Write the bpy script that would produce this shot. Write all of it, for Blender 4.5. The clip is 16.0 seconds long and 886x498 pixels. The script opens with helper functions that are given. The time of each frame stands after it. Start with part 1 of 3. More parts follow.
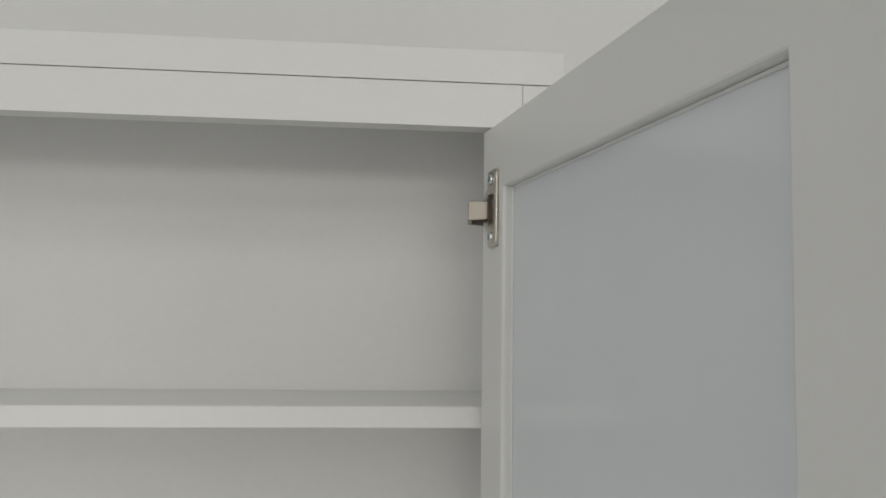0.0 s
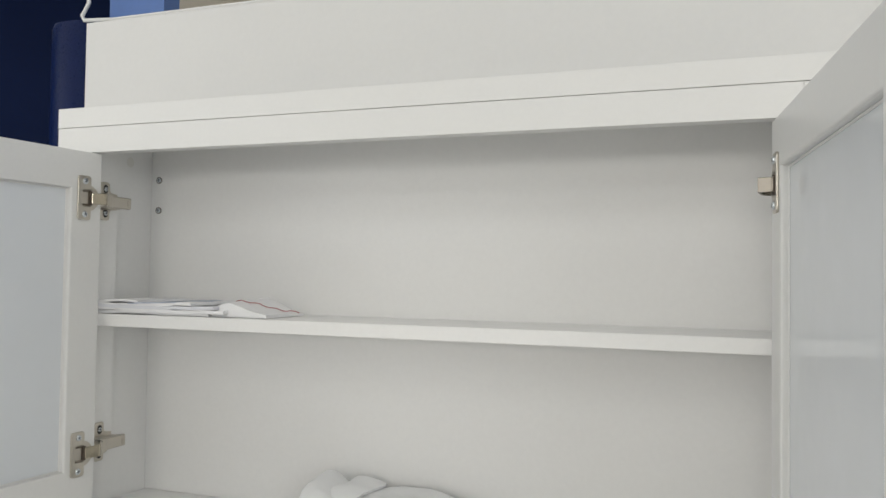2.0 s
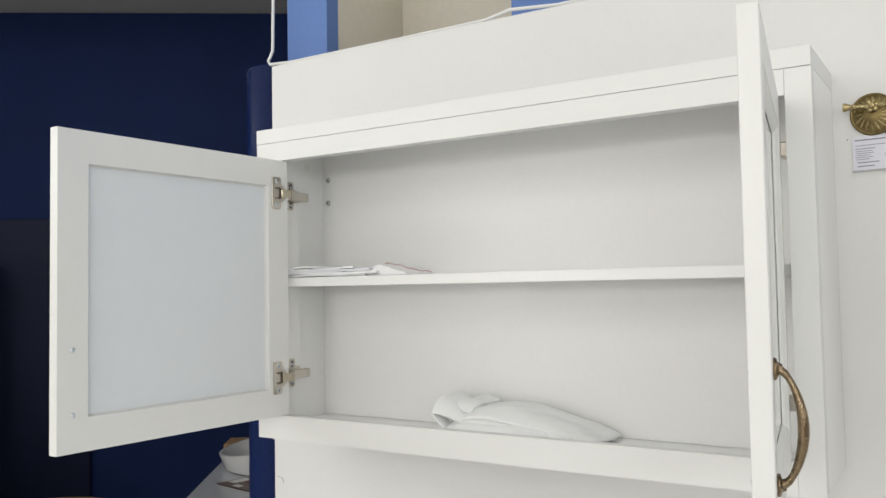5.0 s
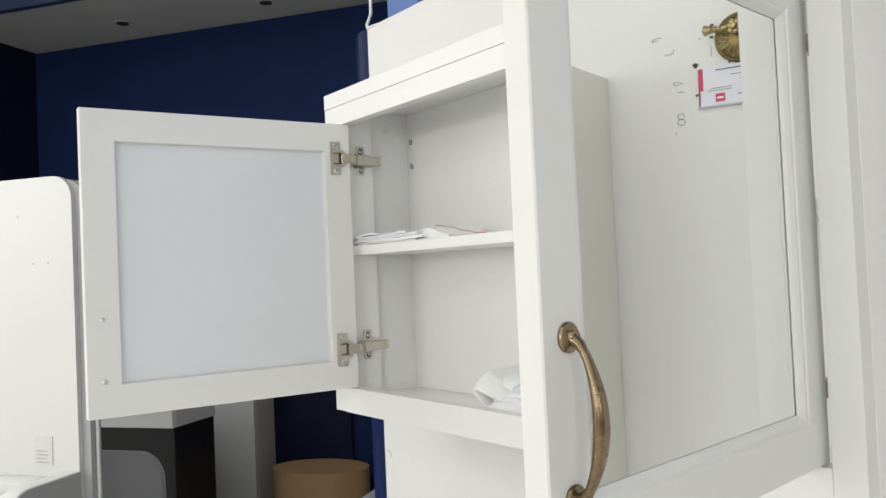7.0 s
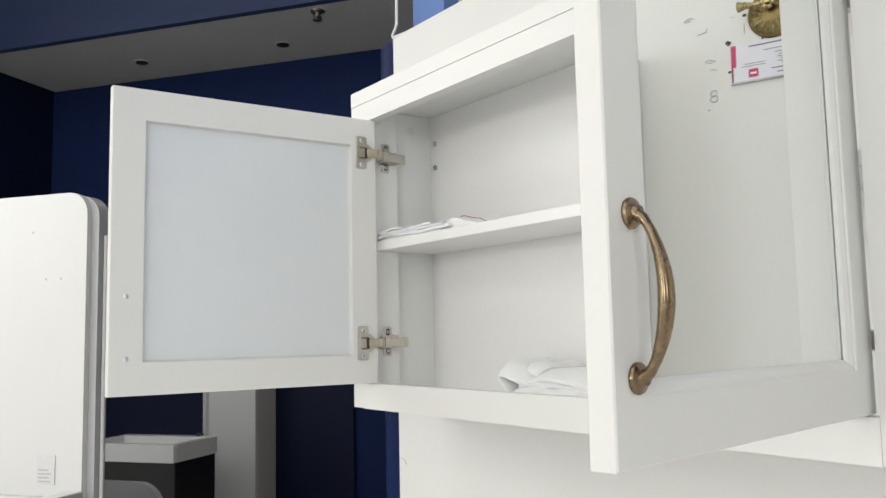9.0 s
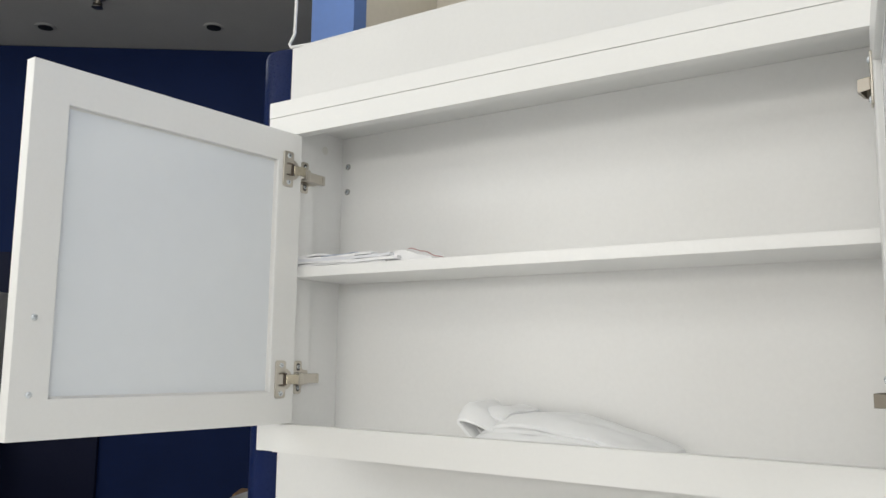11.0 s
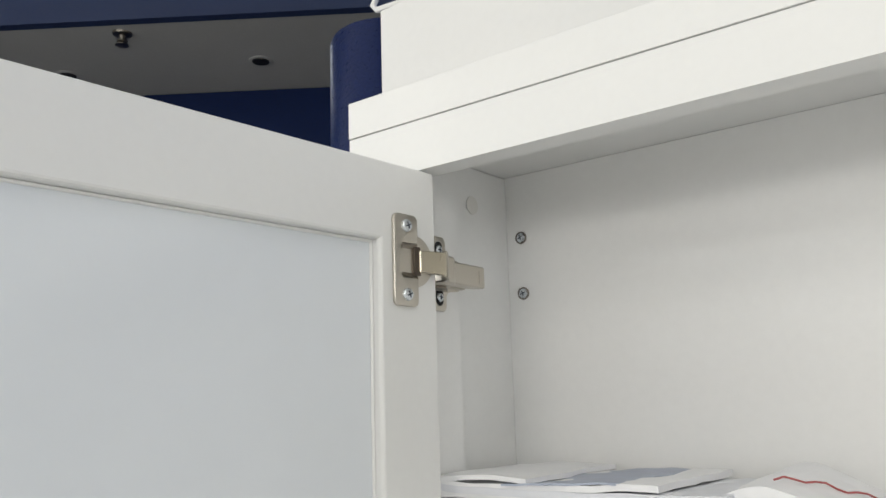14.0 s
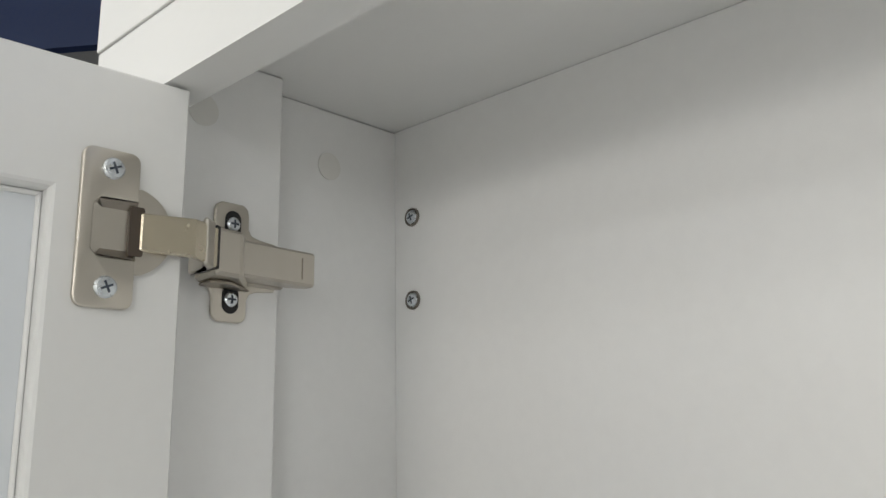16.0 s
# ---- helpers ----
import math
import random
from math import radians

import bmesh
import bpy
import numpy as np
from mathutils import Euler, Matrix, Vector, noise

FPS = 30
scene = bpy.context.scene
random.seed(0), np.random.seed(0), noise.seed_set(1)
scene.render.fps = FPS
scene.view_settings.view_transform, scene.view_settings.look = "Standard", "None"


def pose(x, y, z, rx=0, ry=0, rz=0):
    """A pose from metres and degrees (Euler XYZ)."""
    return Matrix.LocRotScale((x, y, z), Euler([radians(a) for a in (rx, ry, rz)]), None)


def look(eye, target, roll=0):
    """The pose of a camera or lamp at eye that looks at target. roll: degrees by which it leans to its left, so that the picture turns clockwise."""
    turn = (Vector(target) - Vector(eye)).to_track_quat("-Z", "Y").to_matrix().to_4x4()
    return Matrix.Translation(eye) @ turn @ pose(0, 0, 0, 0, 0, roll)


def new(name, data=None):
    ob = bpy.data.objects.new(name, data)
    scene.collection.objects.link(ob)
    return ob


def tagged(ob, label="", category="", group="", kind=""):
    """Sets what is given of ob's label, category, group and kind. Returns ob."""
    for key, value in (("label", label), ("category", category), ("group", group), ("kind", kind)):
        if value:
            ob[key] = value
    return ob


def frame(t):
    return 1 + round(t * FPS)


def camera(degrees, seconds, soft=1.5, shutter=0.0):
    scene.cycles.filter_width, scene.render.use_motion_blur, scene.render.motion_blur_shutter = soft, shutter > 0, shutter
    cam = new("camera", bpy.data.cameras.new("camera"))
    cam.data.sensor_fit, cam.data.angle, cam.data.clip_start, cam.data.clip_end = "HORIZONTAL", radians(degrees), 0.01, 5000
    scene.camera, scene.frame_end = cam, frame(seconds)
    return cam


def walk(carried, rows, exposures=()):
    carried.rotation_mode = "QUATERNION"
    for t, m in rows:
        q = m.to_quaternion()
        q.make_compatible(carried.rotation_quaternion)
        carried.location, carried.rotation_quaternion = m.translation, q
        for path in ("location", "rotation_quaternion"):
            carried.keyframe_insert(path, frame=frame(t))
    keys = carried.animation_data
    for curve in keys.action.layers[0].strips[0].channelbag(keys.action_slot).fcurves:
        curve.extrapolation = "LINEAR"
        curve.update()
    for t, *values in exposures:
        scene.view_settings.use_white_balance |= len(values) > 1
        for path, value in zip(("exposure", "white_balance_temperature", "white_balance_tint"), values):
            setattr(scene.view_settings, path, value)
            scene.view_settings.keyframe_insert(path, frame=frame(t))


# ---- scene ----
cam = camera(55.8, 16.0)
PATH = [
    (0, (0.84, -0.656, 1.639), (1.033, 1.328, 1.801), 0.8),
    (0.5, (0.905, -0.692, 1.674), (0.752, 1.298, 1.799), 0.8),
    (1, (0.951, -0.746, 1.673), (0.544, 1.21, 1.762), 0.3),
    (1.5, (0.965, -0.815, 1.667), (0.312, 1.074, 1.728), 0.5),
    (2, (0.931, -0.905, 1.628), (0.212, 0.961, 1.69), 0.8),
    (2.5, (0.897, -1.014, 1.583), (0.178, 0.852, 1.619), 0.9),
    (3, (0.908, -1.124, 1.556), (0.195, 0.744, 1.573), 0.2),
    (3.5, (0.922, -1.208, 1.54), (0.275, 0.684, 1.563), -1.0),
    (4, (0.949, -1.287, 1.539), (0.308, 0.607, 1.581), -1.0),
    (4.3, (0.99, -1.306, 1.542), (0.339, 0.584, 1.613), -0.8),
    (4.5, (1.036, -1.286, 1.541), (0.346, 0.589, 1.622), -1.0),
    (5, (1.171, -1.182, 1.542), (0.102, 0.507, 1.635), -1.0),
    (5.2, (1.195, -1.12, 1.537), (0.016, 0.493, 1.627), -1.4),
    (7.3, (1.427, -0.748, 1.495), (-0.212, 0.397, 1.548), -2.4),
    (7.5, (1.437, -0.74, 1.478), (-0.219, 0.381, 1.525), -2.3),
    (8, (1.425, -0.735, 1.431), (-0.261, 0.341, 1.442), -2.3),
    (8.5, (1.413, -0.768, 1.411), (-0.27, 0.307, 1.519), -2.1),
    (9, (1.367, -0.795, 1.392), (-0.237, 0.383, 1.595), -1.2),
    (9.2, (1.347, -0.811, 1.38), (-0.196, 0.441, 1.604), -0.5),
    (11.3, (0.982, -1.014, 1.435), (-0.104, 0.65, 1.663), 0.9),
    (11.5, (0.935, -0.995, 1.461), (-0.15, 0.675, 1.641), 0.9),
    (12, (0.818, -0.893, 1.507), (-0.272, 0.779, 1.618), -0.1),
    (12.5, (0.664, -0.763, 1.544), (-0.424, 0.911, 1.661), -0.7),
    (13, (0.567, -0.661, 1.575), (-0.662, 0.902, 1.789), -0.2),
    (13.5, (0.449, -0.558, 1.616), (-0.766, 1.001, 1.919), -2.3),
    (14, (0.417, -0.423, 1.635), (-0.807, 1.118, 1.996), -1.7),
    (14.5, (0.419, -0.28, 1.646), (-0.844, 1.215, 2.061), -0.8),
    (15, (0.411, -0.208, 1.652), (-0.951, 1.193, 2.079), -0.5),
    (15.5, (0.395, -0.169, 1.652), (-0.987, 1.212, 2.081), -0.9),
    (16, (0.363, -0.153, 1.648), (-0.981, 1.26, 2.09), -1.0),
]
walk(cam, [(t, look(e, g, r)) for t, e, g, r in PATH],
     [(0, -0.81), (0.5, -0.79), (1, -0.73), (1.5, -0.54), (2.5, -0.3), (3.5, -0.27), (4, -0.13), (4.5, -0.1), (5.2, -0.08), (7.3, 0.04), (9.2, 0.05), (11.3, -0.08), (12, -0.04), (12.5, -0.08), (13, -0.01), (14, -0.04), (15, -0.09), (16, -0.17)])

# ---- light ----
world = bpy.data.worlds.new("world")
scene.world = world
world.use_nodes = True
world.node_tree.nodes["Background"].inputs[0].default_value = (0.55, 0.58, 0.62, 1)
world.node_tree.nodes["Background"].inputs[1].default_value = 0.15
scene.view_settings.exposure = 0.0


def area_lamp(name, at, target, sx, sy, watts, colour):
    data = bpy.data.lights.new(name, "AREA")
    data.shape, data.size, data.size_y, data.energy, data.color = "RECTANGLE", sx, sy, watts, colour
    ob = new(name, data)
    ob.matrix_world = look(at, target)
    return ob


# area lamps, all out of view: overhead rows, then added front and side fill
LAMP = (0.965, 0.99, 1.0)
FILL_TINT = (1.0, 0.985, 0.96)
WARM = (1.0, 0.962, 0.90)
for x in (-4.0, -1.0, 2.0, 5.0):
    for y, watts in ((-1.6, 14), (-4.2, 22), (-7.2, 40)):
        area_lamp("overhead_fill", (x, y, 3.86), (x, y, 0), 2.4, 1.6, watts, LAMP)
area_lamp("front_fill", (-1.7, -6.4, 1.55), (0.5, 0.1, 1.5), 3.4, 1.7, 28, FILL_TINT)
area_lamp("front_fill", (1.3, -6.6, 2.3), (0.7, 0.1, 1.5), 2.2, 0.6, 50, WARM)
for x, y, z, watts in ((4.4, -5.4, 2.1, 46), (6.3, -2.0, 2.2, 32), (-2.2, -2.2, 2.4, 20)):
    area_lamp("side_fill", (x, y, z), (0.5, -0.1, 1.5), 1.8, 1.2, watts, LAMP)
for x, y, watts in ((-3.3, -0.9, 9), (-2.4, 1.2, 2.2)):
    area_lamp("overhead_fill", (x, y, 3.1), (x, y, 0), 0.6, 0.6, watts, LAMP)


# ---- materials ----
def material(name, colour, rough=0.5, metal=0.0, spec=0.5, scale=40.0, vary=0.04, bump=0.02, rvary=0.06, coarse=3.0):
    """A painted or natural surface: two scales of tint variation, roughness variation and fine relief."""
    m = bpy.data.materials.new(name)
    m.use_nodes = True
    nt = m.node_tree
    b = nt.nodes["Principled BSDF"]
    b.inputs["Metallic"].default_value = metal
    b.inputs["Specular IOR Level"].default_value = spec
    co = nt.nodes.new("ShaderNodeTexCoord")
    fine = nt.nodes.new("ShaderNodeTexNoise")
    fine.inputs["Scale"].default_value = scale
    fine.inputs["Detail"].default_value = 6
    big = nt.nodes.new("ShaderNodeTexNoise")
    big.inputs["Scale"].default_value = coarse
    big.inputs["Detail"].default_value = 3
    for n in (fine, big):
        nt.links.new(co.outputs["Object"], n.inputs["Vector"])
    add = nt.nodes.new("ShaderNodeMath")
    add.operation = "ADD"
    nt.links.new(fine.outputs["Fac"], add.inputs[0])
    nt.links.new(big.outputs["Fac"], add.inputs[1])
    ramp = nt.nodes.new("ShaderNodeMapRange")
    ramp.inputs[1].default_value, ramp.inputs[2].default_value = 0.7, 1.3
    ramp.inputs[3].default_value, ramp.inputs[4].default_value = 1 - vary, 1 + vary
    nt.links.new(add.outputs[0], ramp.inputs[0])
    mul = nt.nodes.new("ShaderNodeVectorMath")
    mul.operation = "SCALE"
    mul.inputs[0].default_value = colour
    nt.links.new(ramp.outputs[0], mul.inputs["Scale"])
    nt.links.new(mul.outputs[0], b.inputs["Base Color"])
    rr = nt.nodes.new("ShaderNodeMapRange")
    rr.inputs[1].default_value, rr.inputs[2].default_value = 0.3, 0.7
    rr.inputs[3].default_value, rr.inputs[4].default_value = max(rough - rvary, 0.02), min(rough + rvary, 1)
    nt.links.new(fine.outputs["Fac"], rr.inputs[0])
    nt.links.new(rr.outputs[0], b.inputs["Roughness"])
    if bump:
        bp = nt.nodes.new("ShaderNodeBump")
        bp.inputs["Strength"].default_value = bump
        bp.inputs["Distance"].default_value = 0.002
        nt.links.new(fine.outputs["Fac"], bp.inputs["Height"])
        nt.links.new(bp.outputs[0], b.inputs["Normal"])
    return m


WHITE = material("white_lacquer", (0.735, 0.735, 0.722), 0.36, scale=180, vary=0.012, bump=0.015)
INSIDE = material("white_melamine", (0.83, 0.828, 0.817), 0.34, scale=160, vary=0.015, bump=0.02)
MIRROR_BACK = material("bluish_white_panel", (0.695, 0.725, 0.755), 0.12, scale=30, vary=0.012, bump=0.004, rvary=0.03)
BOARD = material("white_display_board", (0.70, 0.70, 0.69), 0.45, scale=120, vary=0.015, bump=0.02)
NAVY = material("navy_wall_paint", (0.0052, 0.016, 0.070), 0.75, spec=0.2, scale=60, vary=0.12, bump=0.05)
BLUE = material("mid_blue_paint", (0.10, 0.19, 0.46), 0.6, scale=60, vary=0.06, bump=0.04)
CREAM = material("cream_plaster", (0.66, 0.62, 0.54), 0.75, scale=60, vary=0.04, bump=0.06)
CEIL = material("grey_ceiling_paint", (0.46, 0.46, 0.45), 0.8, scale=50, vary=0.04, bump=0.05)
TILE = material("grey_floor_tile", (0.70, 0.69, 0.67), 0.3, scale=30, vary=0.08, bump=0.02)
NICKEL = material("satin_nickel", (0.57, 0.535, 0.475), 0.32, metal=1, scale=300, vary=0.008, bump=0.0, rvary=0.015)
BRASS = material("antique_brass", (0.235, 0.175, 0.112), 0.27, metal=1, scale=120, vary=0.25, bump=0.04, coarse=25)
GOLD = material("polished_gold", (0.36, 0.29, 0.15), 0.28, metal=1, scale=150, vary=0.1, bump=0.02)
STEEL = material("zinc_screw", (0.68, 0.72, 0.76), 0.28, metal=1, scale=300, vary=0.04, bump=0.01)
DARK = material("black_recess", (0.012, 0.012, 0.013), 0.6, scale=80, vary=0.1)
GREY = material("grey_laminate", (0.43, 0.435, 0.45), 0.42, scale=70, vary=0.03)
WHITECER = material("white_ceramic", (0.74, 0.74, 0.74), 0.08, scale=40, vary=0.01, bump=0.0)
BLACK = material("black_laminate", (0.012, 0.012, 0.014), 0.4, scale=80, vary=0.1)
CARD = material("brown_cardboard", (0.36, 0.22, 0.11), 0.85, scale=80, vary=0.08, bump=0.08)
PAPER = material("white_paper", (0.84, 0.84, 0.85), 0.6, scale=60, vary=0.02, bump=0.03)
CABLE = material("white_cable", (0.75, 0.75, 0.74), 0.45, scale=80, vary=0.03)
MIRROR = material("silvered_mirror", (0.90, 0.92, 0.91), 0.012, metal=1, scale=20, vary=0.0, bump=0.0, rvary=0.0)

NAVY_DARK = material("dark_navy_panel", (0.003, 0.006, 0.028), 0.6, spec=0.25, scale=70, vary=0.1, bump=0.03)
DULL_NICKEL = material("dull_nickel", (0.26, 0.24, 0.21), 0.36, metal=1, scale=200, vary=0.05, bump=0.01)
SLOT = material("brown_slot_shade", (0.10, 0.08, 0.065), 0.45, metal=0.6, scale=200, vary=0.1)
GOLD_DARK = material("recess_shaded_gold", (0.20, 0.15, 0.065), 0.36, metal=1, scale=220, vary=0.35, bump=0.25, coarse=90)
HOLE = material("dark_drill_hole", (0.05, 0.048, 0.046), 0.8, scale=400, vary=0.4, bump=0.1)
WHITE_WARM = material("ivory_lacquer", (0.76, 0.745, 0.70), 0.45, scale=140, vary=0.015, bump=0.015)
BLUE_DIM = material("dimmed_blue_paint", (0.019, 0.036, 0.105), 0.6, scale=60, vary=0.06, bump=0.04)
WRAP = material("blue_woven_plastic", (0.0035, 0.012, 0.066), 0.32, spec=0.14, scale=330, vary=0.2, bump=0.3, rvary=0.06)
CAP_DARK = material("mid_grey_print", (0.45, 0.45, 0.455), 0.5, scale=160, vary=0.02)
CAP = material("grey_cap", (0.76, 0.75, 0.715), 0.5, scale=160, vary=0.02)
NICKEL_SHADED = material("shaded_nickel", (0.33, 0.295, 0.25), 0.34, metal=1, scale=300, vary=0.02, bump=0.0, rvary=0.02)
LIT_NICKEL = material("lit_brassy_nickel", (0.62, 0.56, 0.44), 0.26, metal=1, scale=200, vary=0.02, bump=0.0, rvary=0.02)
PAPER_BLUE = material("cool_white_card", (0.70, 0.70, 0.78), 0.35, scale=60, vary=0.02, bump=0.01)
PAPER_GREY = material("grey_paper", (0.68, 0.68, 0.68), 0.5, scale=60, vary=0.06, bump=0.03)
MAGENTA = material("magenta_print", (0.50, 0.03, 0.12), 0.4, scale=60, vary=0.05)
MAGENTA_DARK = material("dark_magenta_print", (0.25, 0.06, 0.10), 0.4, scale=60, vary=0.05)
INK = material("grey_ink", (0.20, 0.19, 0.22), 0.6, scale=60, vary=0.1)
PENCIL = material("pencil_grey", (0.38, 0.38, 0.39), 0.6, scale=200, vary=0.2)
PAPER_COOL = material("cool_white_paper", (0.72, 0.73, 0.77), 0.5, scale=60, vary=0.03, bump=0.03)
PRINT_BLUE = material("blue_grey_print", (0.42, 0.46, 0.56), 0.5, scale=80, vary=0.15)
PRINT_BROWN = material("brown_photo_print", (0.10, 0.05, 0.04), 0.4, scale=45, vary=0.5, coarse=20)
PRINT_TAN = material("tan_photo_print", (0.42, 0.30, 0.14), 0.4, scale=45, vary=0.2, coarse=20)
RED = material("dull_red_print", (0.42, 0.09, 0.09), 0.5, scale=200, vary=0.2)
RED_DIM = material("dim_red_print", (0.22, 0.05, 0.04), 0.5, scale=100, vary=0.2)
GREY_PALE = material("pale_grey_laminate", (0.60, 0.60, 0.60), 0.42, scale=70, vary=0.02)
GREY_WHITE = material("off_white_worktop", (0.52, 0.53, 0.56), 0.2, scale=70, vary=0.015, bump=0.0)


def foam_material():
    m = material("white_foam_film", (0.975, 0.98, 0.985), 0.6, spec=0.3, scale=60, vary=0.01, bump=0.05)
    nt = m.node_tree
    b = nt.nodes["Principled BSDF"]
    tr = nt.nodes.new("ShaderNodeBsdfTranslucent")
    tr.inputs[0].default_value = (0.96, 0.965, 0.96, 1)
    mix = nt.nodes.new("ShaderNodeMixShader")
    mix.inputs[0].default_value = 0.22
    nt.links.new(b.outputs[0], mix.inputs[1])
    nt.links.new(tr.outputs[0], mix.inputs[2])
    clear = nt.nodes.new("ShaderNodeBsdfTransparent")
    veil = nt.nodes.new("ShaderNodeMixShader")
    veil.inputs[0].default_value = 0.06
    nt.links.new(mix.outputs[0], veil.inputs[1])
    nt.links.new(clear.outputs[0], veil.inputs[2])
    nt.links.new(veil.outputs[0], nt.nodes["Material Output"].inputs[0])
    return m


FOAM = foam_material()
CROSS = material("blue_grey_recess", (0.07, 0.085, 0.11), 0.45, metal=0.5, scale=300, vary=0.2)


# ---- mesh tools ----
def box(bm, x0, x1, y0, y1, z0, z1, bevel=0.0, seg=1):
    """Adds a box with softened edges to bm."""
    geo = bmesh.ops.create_cube(bm, size=1)
    vs = geo["verts"]
    bmesh.ops.scale(bm, vec=(x1 - x0, y1 - y0, z1 - z0), verts=vs)
    bmesh.ops.translate(bm, vec=((x0 + x1) / 2, (y0 + y1) / 2, (z0 + z1) / 2), verts=vs)
    if bevel:
        es = list({e for v in vs for e in v.link_edges})
        bmesh.ops.bevel(bm, geom=es, offset=bevel, segments=seg, profile=0.5, affect="EDGES")


def boxbm(*a, **k):
    bm = bmesh.new()
    box(bm, *a, **k)
    return bm


def part(name, bm, mat, parent=None, label="", at=None, smooth=False):
    """Links bm as one mesh object under parent."""
    bmesh.ops.recalc_face_normals(bm, faces=bm.faces)
    me = bpy.data.meshes.new(name)
    bm.to_mesh(me)
    bm.free()
    me.materials.append(mat)
    if smooth:
        me.shade_smooth()
        me.set_sharp_from_angle(angle=radians(35))
    ob = new(name, me)
    if at is not None:
        ob.matrix_basis = at
    if parent is not None:
        ob.parent = parent
    if label:
        ob["label"] = label
    return ob


def base(name, m, label, category, group="", kind=""):
    ob = new(name)
    ob.empty_display_size = 0.05
    ob.matrix_basis = m
    return tagged(ob, label, category, group, kind)


def structure(name, bm, mat, label, category="structure", at=None):
    return tagged(part(name, bm, mat, at=at), label, category, kind="structure")

# ---- room, turned 36 degrees to the cabinet wall ----
ROOM = Matrix.Translation((-5.05, 0.45, 0)) @ pose(0, 0, 0, 0, 0, 36)


def in_room(u, v, z=0):
    return ROOM @ Vector((u, v, z))


structure("floor", boxbm(-6.2, 12, -14, 0.2, -0.1, 0), TILE, "grey glossy tiled showroom floor", "floor", ROOM)
structure("wall_north", boxbm(0, 12, 0, 0.2, 0, 3.195), NAVY, "dark navy painted showroom wall", "wall", ROOM)
structure("wall_west", boxbm(-0.2, 0, -2.4, 0.2, 0, 3.9), NAVY_DARK, "very dark navy showroom wall", "wall", ROOM)
structure("wall_return", boxbm(-6.0, -0.201, -2.4, -2.2, 0, 3.9), CREAM, "plain pale showroom wall, out of view", "wall", ROOM)
structure("wall_far_west", boxbm(-6.2, -6.001, -14, -2.2, 0, 3.9), CREAM, "plain pale showroom wall, out of view", "wall", ROOM)
structure("wall_east", boxbm(12, 12.2, -14, 0.2, 0, 3.9), CREAM, "plain pale showroom wall, out of view", "wall", ROOM)
structure("wall_south", boxbm(-6.2, 12.2, -14.2, -14.001, 0, 3.9), CREAM, "plain pale showroom wall, out of view", "wall", ROOM)
structure("soffit", boxbm(0.002, 11.99, -0.77, 0.2, 3.2, 3.26), CEIL, "grey lowered ceiling strip along the wall", "ceiling", ROOM)
structure("fascia", boxbm(0.002, 11.99, -0.82, -0.771, 3.198, 3.899), BLUE_DIM, "blue painted step of the ceiling", "trim", ROOM)
structure("ceiling", boxbm(-6.2, 12.2, -14.2, 0.2, 3.9, 4.0), CREAM, "pale painted showroom ceiling", "ceiling", ROOM)
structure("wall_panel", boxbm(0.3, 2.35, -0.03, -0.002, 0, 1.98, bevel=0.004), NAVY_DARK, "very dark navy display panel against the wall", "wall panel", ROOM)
structure("wall_board", boxbm(-0.146, 3.4, 0.19, 0.208, 0.0, 2.047, bevel=0.0012), BOARD, "white laminated display wall board", "wall board")


# partition behind the board, blue, with a pale niche
def partition():
    bm = bmesh.new()
    box(bm, -0.152, -0.034, 0.25, 0.29, 0, 3.9)
    box(bm, 0.432, 3.4, 0.25, 0.29, 0, 3.9)
    box(bm, -0.034, 0.432, 0.25, 0.29, 0, 1.9)
    structure("wall_partition", bm, BLUE, "mid-blue painted partition wall behind the display board", "wall")
    bm = bmesh.new()
    box(bm, -0.05, 0.45, 0.55, 0.57, 1.9, 3.9)
    box(bm, -0.06, -0.035, 0.291, 0.549, 1.9, 3.9)
    box(bm, 0.433, 0.46, 0.291, 0.549, 1.9, 3.9)
    structure("wall_niche", bm, CREAM, "pale cream plastered niche in the blue wall", "wall")


partition()


def tube(bm, points, radii, n=12, squash=1.0, axis=None, caps=True):
    """Sweeps a round section along points; squash flattens it along axis."""
    rings = []
    count = len(points)
    for i, p in enumerate(points):
        p = Vector(p)
        t = (Vector(points[min(i + 1, count - 1)]) - Vector(points[max(i - 1, 0)])).normalized()
        ref = Vector(axis) if axis else (Vector((0, 0, 1)) if abs(t.z) < 0.9 else Vector((1, 0, 0)))
        a = (ref - t * ref.dot(t)).normalized()
        b = t.cross(a)
        r = radii[i] if isinstance(radii, (list, tuple)) else radii
        rings.append([bm.verts.new(p + a * (r * squash * math.cos(2 * math.pi * k / n)) + b * (r * math.sin(2 * math.pi * k / n))) for k in range(n)])
    for r0, r1 in zip(rings, rings[1:]):
        for k in range(n):
            bm.faces.new((r0[k], r0[(k + 1) % n], r1[(k + 1) % n], r1[k]))
    if caps:
        bm.faces.new(rings[0])
        bm.faces.new(rings[-1])


def lathe(bm, profile, centre, normal, n=24):
    """Turns (radius, height) pairs round an axis that starts at centre."""
    q = Vector((0, 0, 1)).rotation_difference(Vector(normal).normalized())
    rings = []
    for r, h in profile:
        rings.append([bm.verts.new(Vector(centre) + q @ Vector((r * math.cos(2 * math.pi * k / n), r * math.sin(2 * math.pi * k / n), h))) for k in range(n)])
    for r0, r1 in zip(rings, rings[1:]):
        for k in range(n):
            bm.faces.new((r0[k], r0[(k + 1) % n], r1[(k + 1) % n], r1[k]))
    bm.faces.new(rings[0])
    bm.faces.new(rings[-1])


